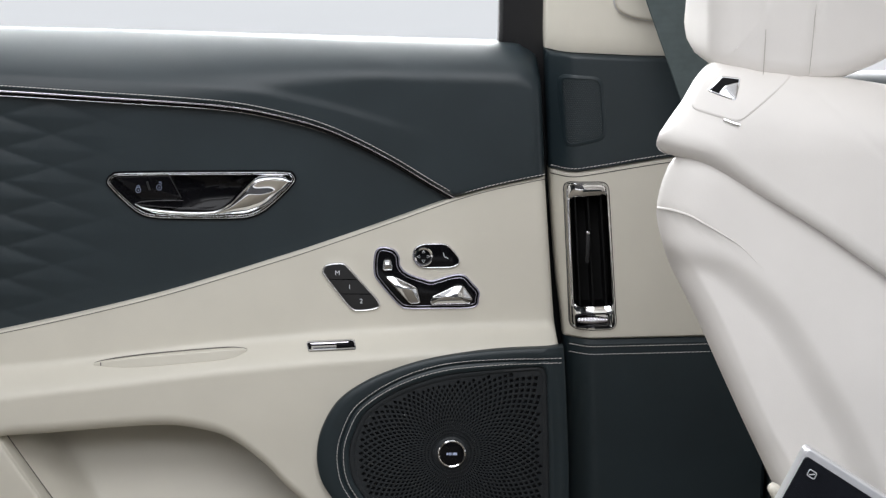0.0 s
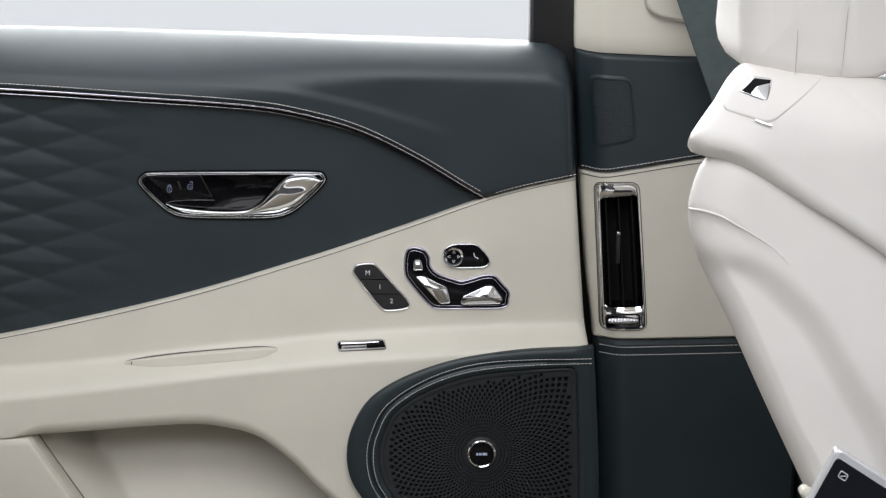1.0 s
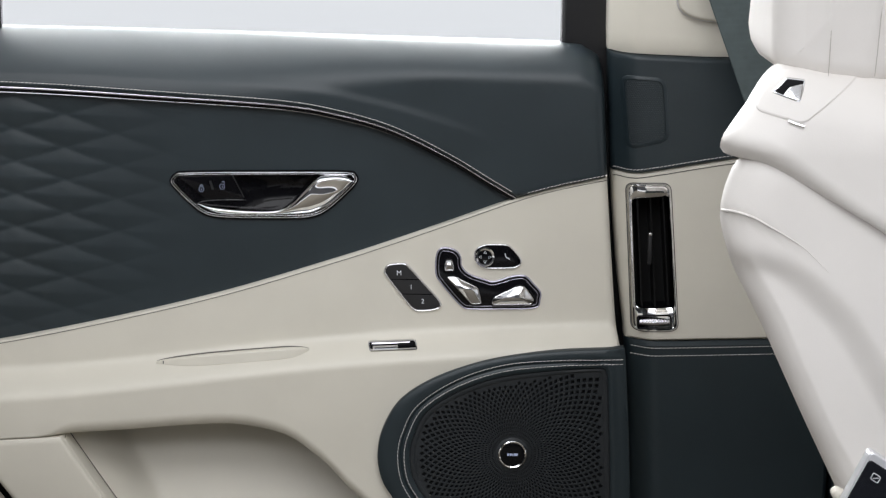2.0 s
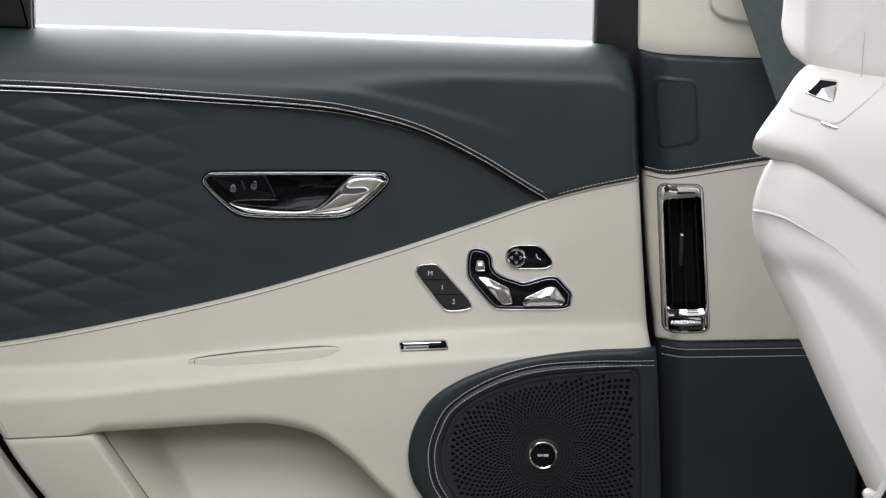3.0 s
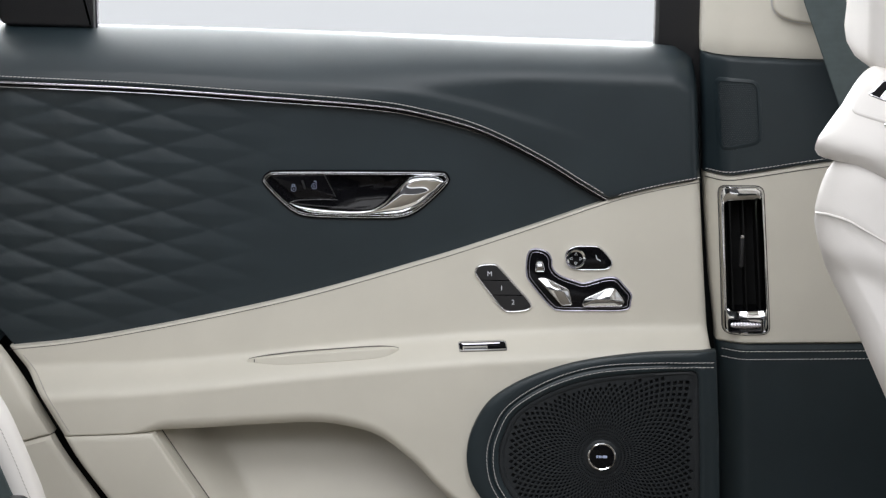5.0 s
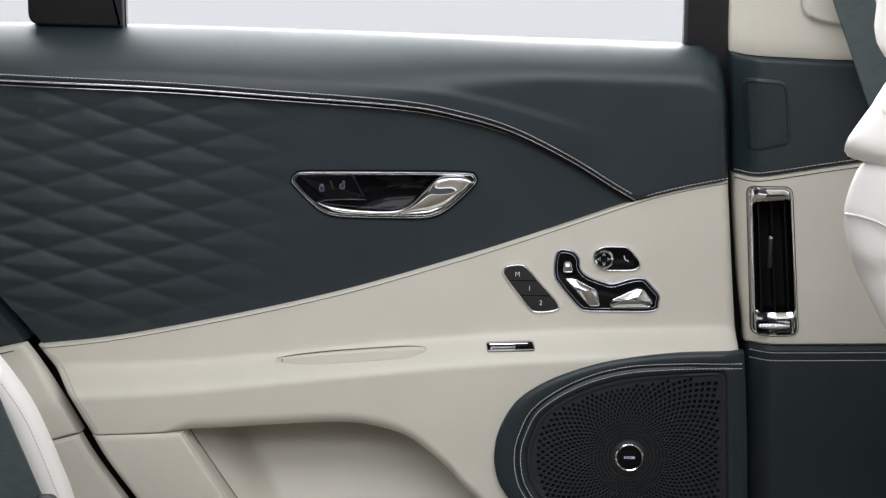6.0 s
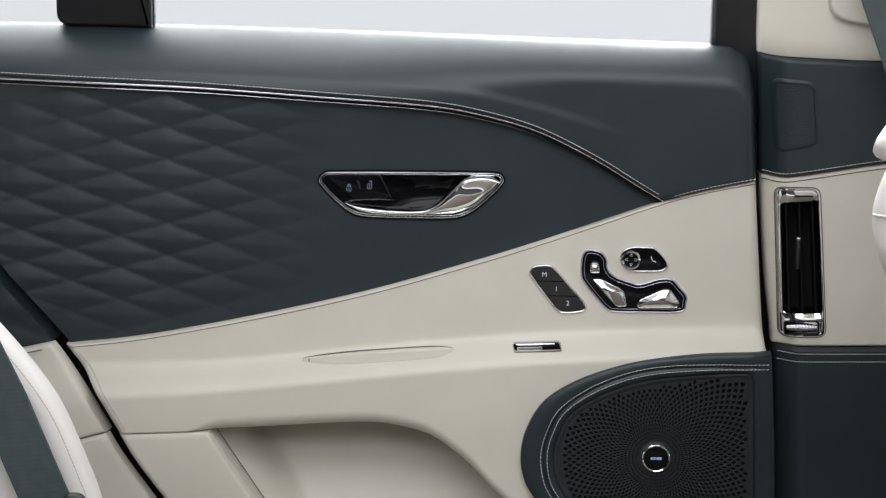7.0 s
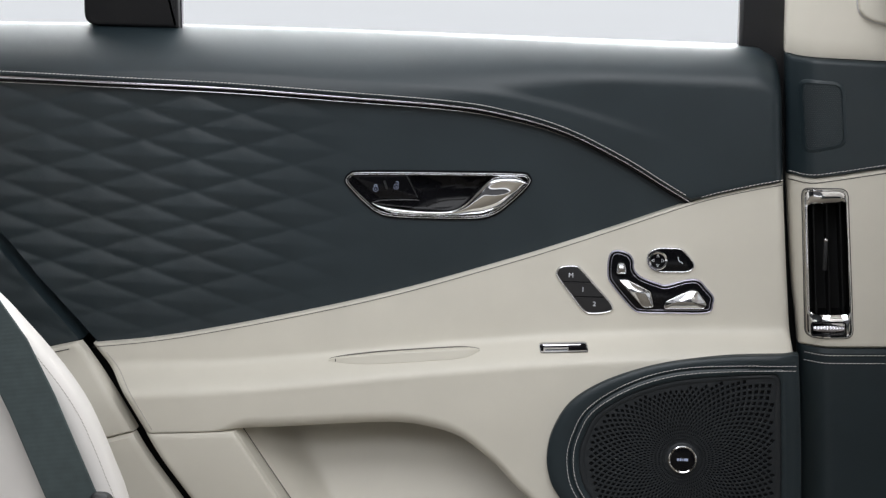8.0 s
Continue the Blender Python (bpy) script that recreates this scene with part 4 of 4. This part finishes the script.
vent = part("air_vent", loft([(vo, vy(0.006)), (vo, vy(-0.0006)), (inset(vo, 0.0005), vy(-0.0022)), (inset(vo, 0.0013), vy(-0.0031)), (inset(vo, 0.0022), vy(-0.0031)), (inset(vo, 0.0029), vy(-0.0022)), (inset(vo, 0.0032), vy(-0.0010))], cap_last=False), CHROME, pillar, "tall chrome framed air vent")
part("vent_gasket", loft([(inset(vo, -0.0010), vy(0.003)), (inset(vo, -0.0008), vy(-0.0003)), (inset(vo, 0.0008), vy(-0.0004))], cap_last=False), SEAM, vent)
vo_i = inset(vo, 0.0030)
tv = np.array([0.2735, 0.770])


def by_angle(c, mid, count=120):
    c = dense(c, 0.0008)
    ang = np.arctan2(c[:, 1] - mid[1], c[:, 0] - mid[0])
    out = []
    for k in range(count):
        a = -math.pi + 2 * math.pi * k / count
        out.append(c[np.argmin(np.abs((ang - a + math.pi) % (2 * math.pi) - math.pi))])
    return np.array(out)


o_ring, i_ring = by_angle(vo_i, tv), by_angle(vi, tv)
part("vent_surround", loft([(o_ring, vy(-0.0012)), (o_ring * 0.6 + i_ring * 0.4, vy(-0.0018)), (o_ring * 0.25 + i_ring * 0.75, vy(-0.0008)), (i_ring, vy(0.0016)), (i_ring, vy(0.003))], cap_last=False), CHROME, vent, "chrome inner surround")
part("vent_throat", loft([(i_ring, vy(0.0028)), (i_ring, 0.040)], cap_last=False), GLOSS, vent)
part("vent_well", loft([(inset(vi, -0.001), 0.040)], cap_last=True), VOID, vent)
for k in range(3):
    f = 0.16 + 0.34 * k
    xt, xb = 0.2475 + 0.041 * f, 0.2560 + 0.0425 * f
    bm = bmesh.new()
    q = [(xt - 0.0009, 0.8275), (xt + 0.0009, 0.8275), (xb + 0.0009, 0.7065), (xb - 0.0009, 0.7065)]
    loft([(q, 0.038), (q, 0.0110), (inset(np.array(q), 0.0004), 0.0105)], cap_first=True, bm=bm)
    part("vent_blade", bm, VENTBLACK, vent)
part("vent_tab", box(0.2660, 0.2700, -0.002, 0.004, 0.7555, 0.789, 0.001), RUBBER, vent)
part("vent_tab_tip", box(0.2662, 0.2698, -0.0026, 0.000, 0.787, 0.790, 0.0006), CHROME, vent)
well = rounded([(0.2565, 0.6990), (0.2925, 0.7000), (0.2935, 0.6860), (0.2575, 0.6850)], 0.003)
part("wheel_well", loft([(inset(well, -0.001), -0.0018), (well, -0.0030), (inset(well, 0.001), -0.0020), (inset(well, 0.0012), 0.004)], cap_last=True), GLOSS, vent)
bm = bmesh.new()
rows = []
for k in range(97):
    x, e = 0.2590 + 0.0325 * k / 96, 2 * k / 96 - 1
    rows.append([])
    for j in range(33):
        a = math.pi * j / 32
        knurl = 0.00035 * (abs(math.sin(k * 0.33 + j * 0.36)) + abs(math.sin(k * 0.33 - j * 0.36)) - 1)
        rows[-1].append(bm.verts.new((x, 0.0048 - (0.0090 + knurl) * math.sin(a) * (1 - 0.25 * e * e), 0.6922 + (0.0060 + knurl) * (1 - 0.30 * e * e) * math.cos(a))))
for a, b in zip(rows, rows[1:]):
    for j in range(32):
        bm.faces.new((a[j], a[j + 1], b[j + 1], b[j]))
bm.faces.new(rows[0])
bm.faces.new(rows[-1])
part("thumb_wheel", bm, TONEDCHROME, vent, "knurled chrome thumb wheel", smooth=False)

# belt guide plate on the pillar
guide = dense(spline([(0.289, 1.075), (0.289, 1.045), (0.2925, 1.028), (0.306, 1.0195), (0.329, 1.0155), (0.352, 1.014), (0.372, 1.02), (0.38, 1.04), (0.38, 1.08), (0.36, 1.095), (0.31, 1.095)], 6, True), 0.003)
belt_guide = part("belt_guide", plate(guide, -0.010, 0.012, 0.004), CREAM, pillar, "cream belt guide cover")
part("belt_guide_edge", frame_ring(inset(guide, -0.0012), -0.001, 0.0022, 0.002, 0.004), SILVER, pillar)

# ---- front belt ----
front_belt = thing("seat_belt", (0.36, -0.04, 0.9), "dark green webbing seat belt hanging from the pillar", "seat belt")


def strap(path, across, width, thick=0.0014):
    """A flat strap along a path; across is the direction of its width."""
    bm = bmesh.new()
    rows = []
    w = Vector(across).normalized()
    for i, q in enumerate(path):
        q = Vector(q)
        d = (Vector(path[min(i + 1, len(path) - 1)]) - Vector(path[max(i - 1, 0)])).normalized()
        n = d.cross(w).normalized() * thick
        ww = n.cross(d).normalized() * width / 2
        rows.append([bm.verts.new(q - ww + n * 0.4), bm.verts.new(q - ww * 0.96 + n), bm.verts.new(q + ww * 0.96 + n), bm.verts.new(q + ww + n * 0.4),
                     bm.verts.new(q + ww - n * 0.4), bm.verts.new(q - ww - n * 0.4)])
    for a, b in zip(rows, rows[1:]):
        for k in range(6):
            bm.faces.new((a[k], a[(k + 1) % 6], b[(k + 1) % 6], b[k]))
    bm.faces.new(rows[0])
    bm.faces.new(rows[-1])
    return bm


part("belt_webbing", strap([(0.318, -0.055, 1.09), (0.335, -0.060, 1.041), (0.354, -0.066, 0.99), (0.372, -0.075, 0.94), (0.395, -0.095, 0.88), (0.44, -0.12, 0.80), (0.50, -0.14, 0.70), (0.55, -0.15, 0.55), (0.58, -0.15, 0.36)], (1, 0, 0.36), 0.040), BELT, front_belt)
part("belt_pin", sweep([(0.33, -0.06, 1.085), (0.33, 0.004, 1.085)], 0.006, 10), PILLAR, front_belt)

# ---- rear quarter trim behind the door ----
quarter = thing("quarter_trim", (-0.8, 0.04, 0.35), "dark quilted and cream leather trim behind the door", "side trim")
CP_TOP = line([(-1.2, 0.53), (-0.8, 0.596), (-0.566, 0.651), (-0.534, 0.6585), (-0.50, 0.667)])
CP_SEAM = line([(-1.2, 0.40), (-0.7, 0.50), (-0.511, 0.5505), (-0.486, 0.5575), (-0.44, 0.57)])


def cp_right(z):
    return GAP_X(z) - 0.0045 + 0.003 * smoothstep(0.67, 0.60, z)


part("quilted_trim", patch(const(-1.2), cp_right, CP_TOP, lambda x: 0.95, lambda x, z: 0.012 + quilt(x + 0.01, z, 0.8), 130, 60, roll=(0, 0.007, 0, 0), back=0.03, ends=0.0), DARK, quarter, "dark green quilted trim")
part("upper_cream", patch(const(-1.2), cp_right, lambda x: CP_SEAM(x) + 0.0006, lambda x: CP_TOP(x) - 0.0006, lambda x, z: -0.001 - 0.012 * smoothstep(CP_TOP(x) - 0.01, CP_SEAM(x) + 0.03, z), 60, 30, roll=(0, 0.010, 0.004, 0.003), back=0.001), CREAM, quarter, "cream leather trim")
part("lower_cream", patch(const(-1.2), cp_right, const(0.35), lambda x: CP_SEAM(x) - 0.0006, lambda x, z: -0.0135, 60, 20, roll=(0, 0.010, 0, 0.004), back=0.001), CREAM, quarter)
part("cream_seam", sweep([(x, -0.0016, CP_TOP(x) - 0.006) for x in np.linspace(-0.62, -0.545, 20)], 0.0005, 6), SEAM, quarter)

# ---- rear seat ----
rear_seat = thing("rear_seat", (-0.6, -0.28, 0.34), "linen white leather rear seat side", "car seat")
rs = dense(spline([(-0.640, 0.875), (-0.575, 0.832), (-0.521, 0.784), (-0.495, 0.756), (-0.475, 0.733), (-0.455, 0.707), (-0.437, 0.678), (-0.422, 0.643), (-0.412, 0.616), (-0.404, 0.594), (-0.392, 0.54), (-0.385, 0.46), (-0.385, 0.38), (-0.42, 0.345), (-0.60, 0.342), (-0.86, 0.342), (-0.90, 0.37), (-0.90, 0.60), (-0.87, 0.80), (-0.80, 0.88), (-0.72, 0.90)], 6, True), 0.012)
part("backrest", pillow(rs - np.array([0.009, 0.006]), -0.352, -0.22, 0.018, 0.008, (-0.64, 0.60), far_r=0.14, far_deep=0.11, steps=9), SEAT, rear_seat, "padded linen white backrest")
seam_line = [p for p in inset(rs - np.array([0.009, 0.006]), 0.005) if p[0] > -0.60 and 0.42 < p[1] < 0.85]
part("backrest_seam", stitches([(p[0], -0.3470, p[1]) for p in sorted(seam_line, key=lambda p: -p[1])], 0.0040, 0.0034, 0.0004), CSEAM, rear_seat)
rear_belt = thing("seat_belt", (-0.5, -0.37, 0.5), "dark green webbing seat belt lying over the rear seat", "seat belt")
part("belt_webbing", strap([(-0.605, -0.373, 0.86), (-0.548, -0.378, 0.795), (-0.508, -0.381, 0.738), (-0.4855, -0.381, 0.690), (-0.4680, -0.380, 0.645), (-0.4520, -0.378, 0.603), (-0.43, -0.372, 0.55), (-0.405, -0.365, 0.48), (-0.385, -0.35, 0.40)], (1, 0, 0.5), 0.046), BELT, rear_belt)
part("belt_latch", plate(dense(rounded([(-0.434, 0.609), (-0.415, 0.609), (-0.398, 0.56), (-0.42, 0.55)], 0.007), 0.002), -0.392, 0.012, 0.004), BUTTON, rear_belt, "dark belt latch")

# ---- front seat ----
seat = thing("front_seat", (0.5, -0.35, 0.34), "linen white leather front seat seen from its side", "car seat")
shell = dense(spline([(0.300, 0.966), (0.278, 0.958), (0.2652, 0.9434), (0.2597, 0.9288), (0.2565, 0.9151), (0.2564, 0.9036), (0.2596, 0.8876), (0.2676, 0.8645), (0.2790, 0.8389), (0.2969, 0.7991), (0.3245, 0.7408), (0.3560, 0.6773), (0.388, 0.61), (0.42, 0.53), (0.44, 0.42), (0.45, 0.36), (0.50, 0.342), (0.68, 0.342), (0.74, 0.38), (0.72, 0.56), (0.66, 0.74), (0.60, 0.88), (0.55, 0.935), (0.42, 0.965), (0.35, 0.968)], 8, True), 0.005)
PIPE_PTS = [(0.2445, 0.9040), (0.2525, 0.9078), (0.2600, 0.9084), (0.2737, 0.9052), (0.2851, 0.8992), (0.3034, 0.8888), (0.3172, 0.8792), (0.3359, 0.8608), (0.362, 0.8260)]
PIPING = line(PIPE_PTS)
SCOOP_PTS = [(0.240, 0.8850), (0.2641, 0.8824), (0.2799, 0.8793), (0.2981, 0.8725), (0.3144, 0.8611), (0.3331, 0.8451), (0.3520, 0.8258), (0.3689, 0.8013), (0.3862, 0.7734), (0.4162, 0.7217), (0.46, 0.62), (0.50, 0.48), (0.52, 0.30)]
SCOOP, scoop_line = line(SCOOP_PTS), np.array([(x, line(SCOOP_PTS)(x)) for x in np.linspace(0.24, 0.52, 500)])
FOLD = line(turned([(0.2560, 0.900), (0.2658, 0.8797), (0.2775, 0.8683), (0.2870, 0.8545), (0.2966, 0.8384), (0.3088, 0.8153), (0.3237, 0.7827), (0.3488, 0.7310), (0.3688, 0.6953), (0.42, 0.58), (0.46, 0.46), (0.48, 0.30)]))


def shell_relief(x, z):
    """The panel under the piping lies back; a scoop opens in it downwards, folded along its outer edge."""
    y = 0.0030 * smoothstep(-0.001, 0.004, PIPING(x) - z) * smoothstep(0.335, 0.275, x)
    d = math.sqrt(float(np.min((scoop_line[:, 0] - x) ** 2 + (scoop_line[:, 1] - z) ** 2)))
    d = d if z < SCOOP(x) else -d
    y += 0.010 * smoothstep(0.892, 0.855, z) * smoothstep(-0.010, 0.018, d)
    f = FOLD(z) - x
    if f > 0:
        y += 0.55 * f * f / (f + 0.003) * smoothstep(0.890, 0.850, z)
    return y


def shell_roll(x, z):
    k = smoothstep(0.835, 0.895, z)
    return 0.012 + 0.026 * k, 0.012 + 0.014 * k


for p in shell:
    p[0] -= 0.0042 * smoothstep(0.80, 0.88, p[1]) * smoothstep(0.42, 0.32, p[0])
shell_y = body_depth(shell, -0.588, [(lambda x, z: True, shell_roll)], shell_relief)
part("back_shell", body(shell, shell_y, (0.50, 0.72), -0.18, 0.26, 90), SEAT, seat, "linen white seat back with a scooped rear shell")
cap = dense(spline([(0.2970, 1.0230), (0.2862, 1.0170), (0.2785, 1.0070), (0.2695, 0.9925), (0.2588, 0.9778), (0.2519, 0.9668), (0.2508, 0.9601), (0.2535, 0.9530), (0.2625, 0.9505), (0.2839, 0.9464), (0.3198, 0.9275), (0.3469, 0.9122), (0.3741, 0.8960), (0.4283, 0.8595), (0.48, 0.826), (0.54, 0.830), (0.60, 0.865), (0.625, 0.915), (0.60, 0.965), (0.52, 0.992), (0.434, 1.006), (0.380, 1.014), (0.335, 1.021)], 8, True), 0.004)


def cap_relief(x, z):
    w = max(0.0, z - 0.955)
    off = ((x - 0.368) * 0.681 + (z - 1.006) * 0.732)
    return 0.30 * w * w / (w + 0.03) + 0.0008 * math.exp(-(off / 0.0022) ** 2) * smoothstep(0.36, 0.375, x)


def cap_lip(x, z):
    return 0.012 + 0.010 * smoothstep(0.36, 0.262, x), 0.008 + 0.018 * smoothstep(0.36, 0.262, x)


cap_y = body_depth(cap, -0.600, [(lambda x, z: not (0.252 < x < 0.50 and z < 0.955), lambda x, z: (0.044, 0.036)), (lambda x, z: 0.252 < x < 0.50 and z < 0.955, cap_lip)], cap_relief)
part("shoulder_cap", body(cap, cap_y, (0.345, 0.980), -0.20, 0.24, 90, (0.40, 0.945)), SEAT, seat, "linen white shoulder of the seat back")
head = np.array((0, 1.17)) + 0.962 * (np.array((0, -1.17)) + dense(spline([(0.2815, 1.16), (0.2805, 1.10), (0.2815, 1.050), (0.2825, 1.028), (0.2915, 1.0165), (0.316, 1.0095), (0.346, 1.0070), (0.372, 1.0062), (0.394, 1.0085), (0.430, 1.0215), (0.455, 1.036), (0.468, 1.065), (0.47, 1.12), (0.455, 1.18), (0.41, 1.20), (0.33, 1.20), (0.293, 1.188)], 6, True), 0.007))


def head_relief(x, z):
    """Three panels: the outer two turn away, with a raised joint and a sunk seam between them."""
    seam = x - 0.3695 - 0.05 * (z - 1.045)
    return 0.26 * max(0.330 - x, 0) + 0.32 * max(seam, 0) - 0.0008 * math.exp(-((x - 0.330) / 0.003) ** 2) + 0.003 * math.exp(-(seam / 0.003) ** 2)


headrest = part("headrest", pillow(head + np.array([0.0190, -0.0045]), -0.575, -0.26, 0.022, 0.006, (0.361, 1.103), far_r=0.11, far_deep=0.25, steps=9, relief=head_relief, cap_rings=44), SEAT, seat, "padded linen white headrest")
for x0, x1 in ((0.3660, 0.3723), (0.3300, 0.3312)):
    part("headrest_seam", sweep([(x0 + (x1 - x0) * k / 12, -0.5775 + 0.03 * max(0, 0.25 - k / 12) ** 2, 1.0155 + 0.125 * k / 12) for k in range(13)], 0.0003, 6), CSEAM, headrest)
for x in (0.35, 0.40):
    part("headrest_post", sweep([(x, -0.36, 0.95), (x, -0.36, 1.03)], 0.007, 10), SATIN, seat, "metal headrest post")

# shoulder release plate
def on_cap(off):
    return lambda x, z: cap_y(x, z) + off


def shrunk(c, top, off):
    mid = c.mean(0)
    return [(mid + (c - mid) * top * k / 10, on_cap(off)) for k in range(10, 0, -1)]


plate_c = dense(rounded([(0.2742, 0.9890), (0.2765, 0.9985), (0.2842, 1.0115), (0.2960, 1.0190), (0.345, 1.0265), (0.3600, 1.0190), (0.3083, 0.9802)], [0.004, 0.004, 0.004, 0.004, 0.004, 0.004, 0.006]), 0.002)
release = part("release_plate", loft([(inset(plate_c, -0.0012), on_cap(0.003)), (inset(plate_c, -0.0011), on_cap(0.0006)), (inset(plate_c, -0.0003), on_cap(0.0006)), (plate_c, on_cap(-0.0006)), (inset(plate_c, 0.0008), on_cap(-0.0013)), (inset(plate_c, 0.002), on_cap(-0.0016))] + shrunk(plate_c, 0.93, -0.0016)), SEAT, seat, "linen white plate of the seat release")
btn = dense(rounded([(0.2856, 1.0031), (0.2975, 1.0145), (0.3123, 1.0130), (0.3058, 0.9963)], 0.002), 0.0015)
part("release_frame", loft([(btn, on_cap(0.002)), (btn, on_cap(-0.0019)), (inset(btn, 0.0006), on_cap(-0.0024)), (inset(btn, 0.0012), on_cap(-0.0021)), (inset(btn, 0.0014), on_cap(0.001))], cap_last=False), CHROME, release, "chrome frame of the release")
part("release_well", loft([(inset(btn, 0.0011), on_cap(-0.0018))] + shrunk(btn, 0.8, -0.0018)), GLOSS, release)
flap = dense(rounded([(0.2930, 1.0005), (0.2990, 1.0075), (0.3100, 1.0100), (0.3062, 0.9975)], 0.0015), 0.0012)
part("release_flap", loft([(flap, on_cap(-0.0010)), (flap, on_cap(-0.0023)), (inset(flap, 0.0006), on_cap(-0.0027))] + shrunk(flap, 0.8, -0.0027)), SATIN, release, "pale metal flap")
part("plate_strip", sweep([(x, cap_y(x, z) - 0.0012, z) for x, z in ((0.2968, 0.9825), (0.3028, 0.9803), (0.3088, 0.9786))], 0.0014, 8), SATIN, release, "short chrome strip")
part("piping", sweep([(p[0], shell_y(p[0], p[1] + 0.001) - 0.0001, p[1] + 0.001) for p in dense(spline(PIPE_PTS[1:-1], 8), 0.003)[:36]], lambda t: 0.0011 * (1 - 0.97 * t), 6), SEAT, seat, "raised piping on the seat back")

# ---- console, tablet and handle tab ----
console = thing("centre_console", (0.6, -0.75, 0.34), "dark centre console between the seats", "console")
part("console_body", box(0.30, 1.2, -0.90, -0.64, 0.33, 0.66, 0.02, 3), DARK, console)
tab = thing("seat_tab", (0.35, -0.62, 0.66), "small cream pull tab beside the seat", "tab")
part("tab_grip", plate(dense(rounded([(0.3340, 0.6985), (0.3385, 0.7035), (0.3620, 0.6895), (0.385, 0.650), (0.36, 0.650)], 0.003), 0.002), -0.640, 0.012, 0.004), CREAM, tab)

tablet = thing("tablet", (0.36, -0.72, 0.66), "black touch screen remote with a pale silver edge", "tablet")
u, v = Vector((0.059, 0, -0.038)).normalized(), Vector((-0.016, 0, -0.033)).normalized()
c0 = Vector((0.344, 0, 0.757))
tab_c = [c0, c0 + u * 0.13, c0 + u * 0.13 + v * 0.07, c0 + v * 0.07]
tab_o = dense(rounded([(p.x, p.z) for p in tab_c], 0.004), 0.002)
part("tablet_body", plate(tab_o, -0.718, 0.012, 0.002), SILVER, tablet, "pale silver tablet body")
scr = [c0 + u * 0.0016 + v * 0.0062, c0 + u * 0.13 + v * 0.0062, c0 + u * 0.13 + v * 0.07, c0 + u * 0.0010 + v * 0.07]
part("tablet_screen", plate(dense(rounded([(p.x, p.z) for p in scr], 0.003), 0.002), -0.7192, 0.002, 0.0005), SCREEN, tablet, "dark glossy screen")

for du, dv, w, h, mat in ((0.030, 0.030, 0.016, 0.006, BLUEICON), (0.016, 0.036, 0.012, 0.002, BUTTON)):
    p = c0 + u * du + v * dv
    q = [p, p + u * w, p + u * w + v * h, p + v * h]
    part("screen_mark", plate(dense(rounded([(a.x, a.z) for a in q], 0.0018), 0.001), -0.7196, 0.001, 0.0003), mat, tablet)

p = c0 + u * 0.0085 + v * 0.0125
q = [p, p + u * 0.0075, p + u * 0.0075 + v * 0.0060, p + v * 0.0060]
part("screen_symbol", frame_ring(dense(rounded([(a.x, a.z) for a in q], 0.0018), 0.001), -0.7190, 0.0010, 0.0006, 0.002), SILVER, tablet, "pale outlined symbol")
part("symbol_bar", sweep([(p + u * 0.0018 + v * 0.0044).to_tuple()[:1] + (-0.7196,) + (p + u * 0.0018 + v * 0.0044).to_tuple()[2:], (p + u * 0.0058 + v * 0.0018).to_tuple()[:1] + (-0.7196,) + (p + u * 0.0058 + v * 0.0018).to_tuple()[2:]], 0.0005, 5), SILVER, tablet)

# ---- front door ahead of the seat ----
front_door = thing("front_door", (0.9, 0.06, 0.35), "dark green leather front door sill ahead of the seat", "car door")
part("front_door_panel", patch(const(0.475), const(1.4), const(0.35), lambda x: 0.958, lambda x, z: 0.05 - 0.054 * math.sqrt(max(1 - (1 - min((0.958 - z) / 0.075, 1)) ** 2, 0)), 20, 60, back=0.01), DARK, front_door, "dark green leather front door lining")
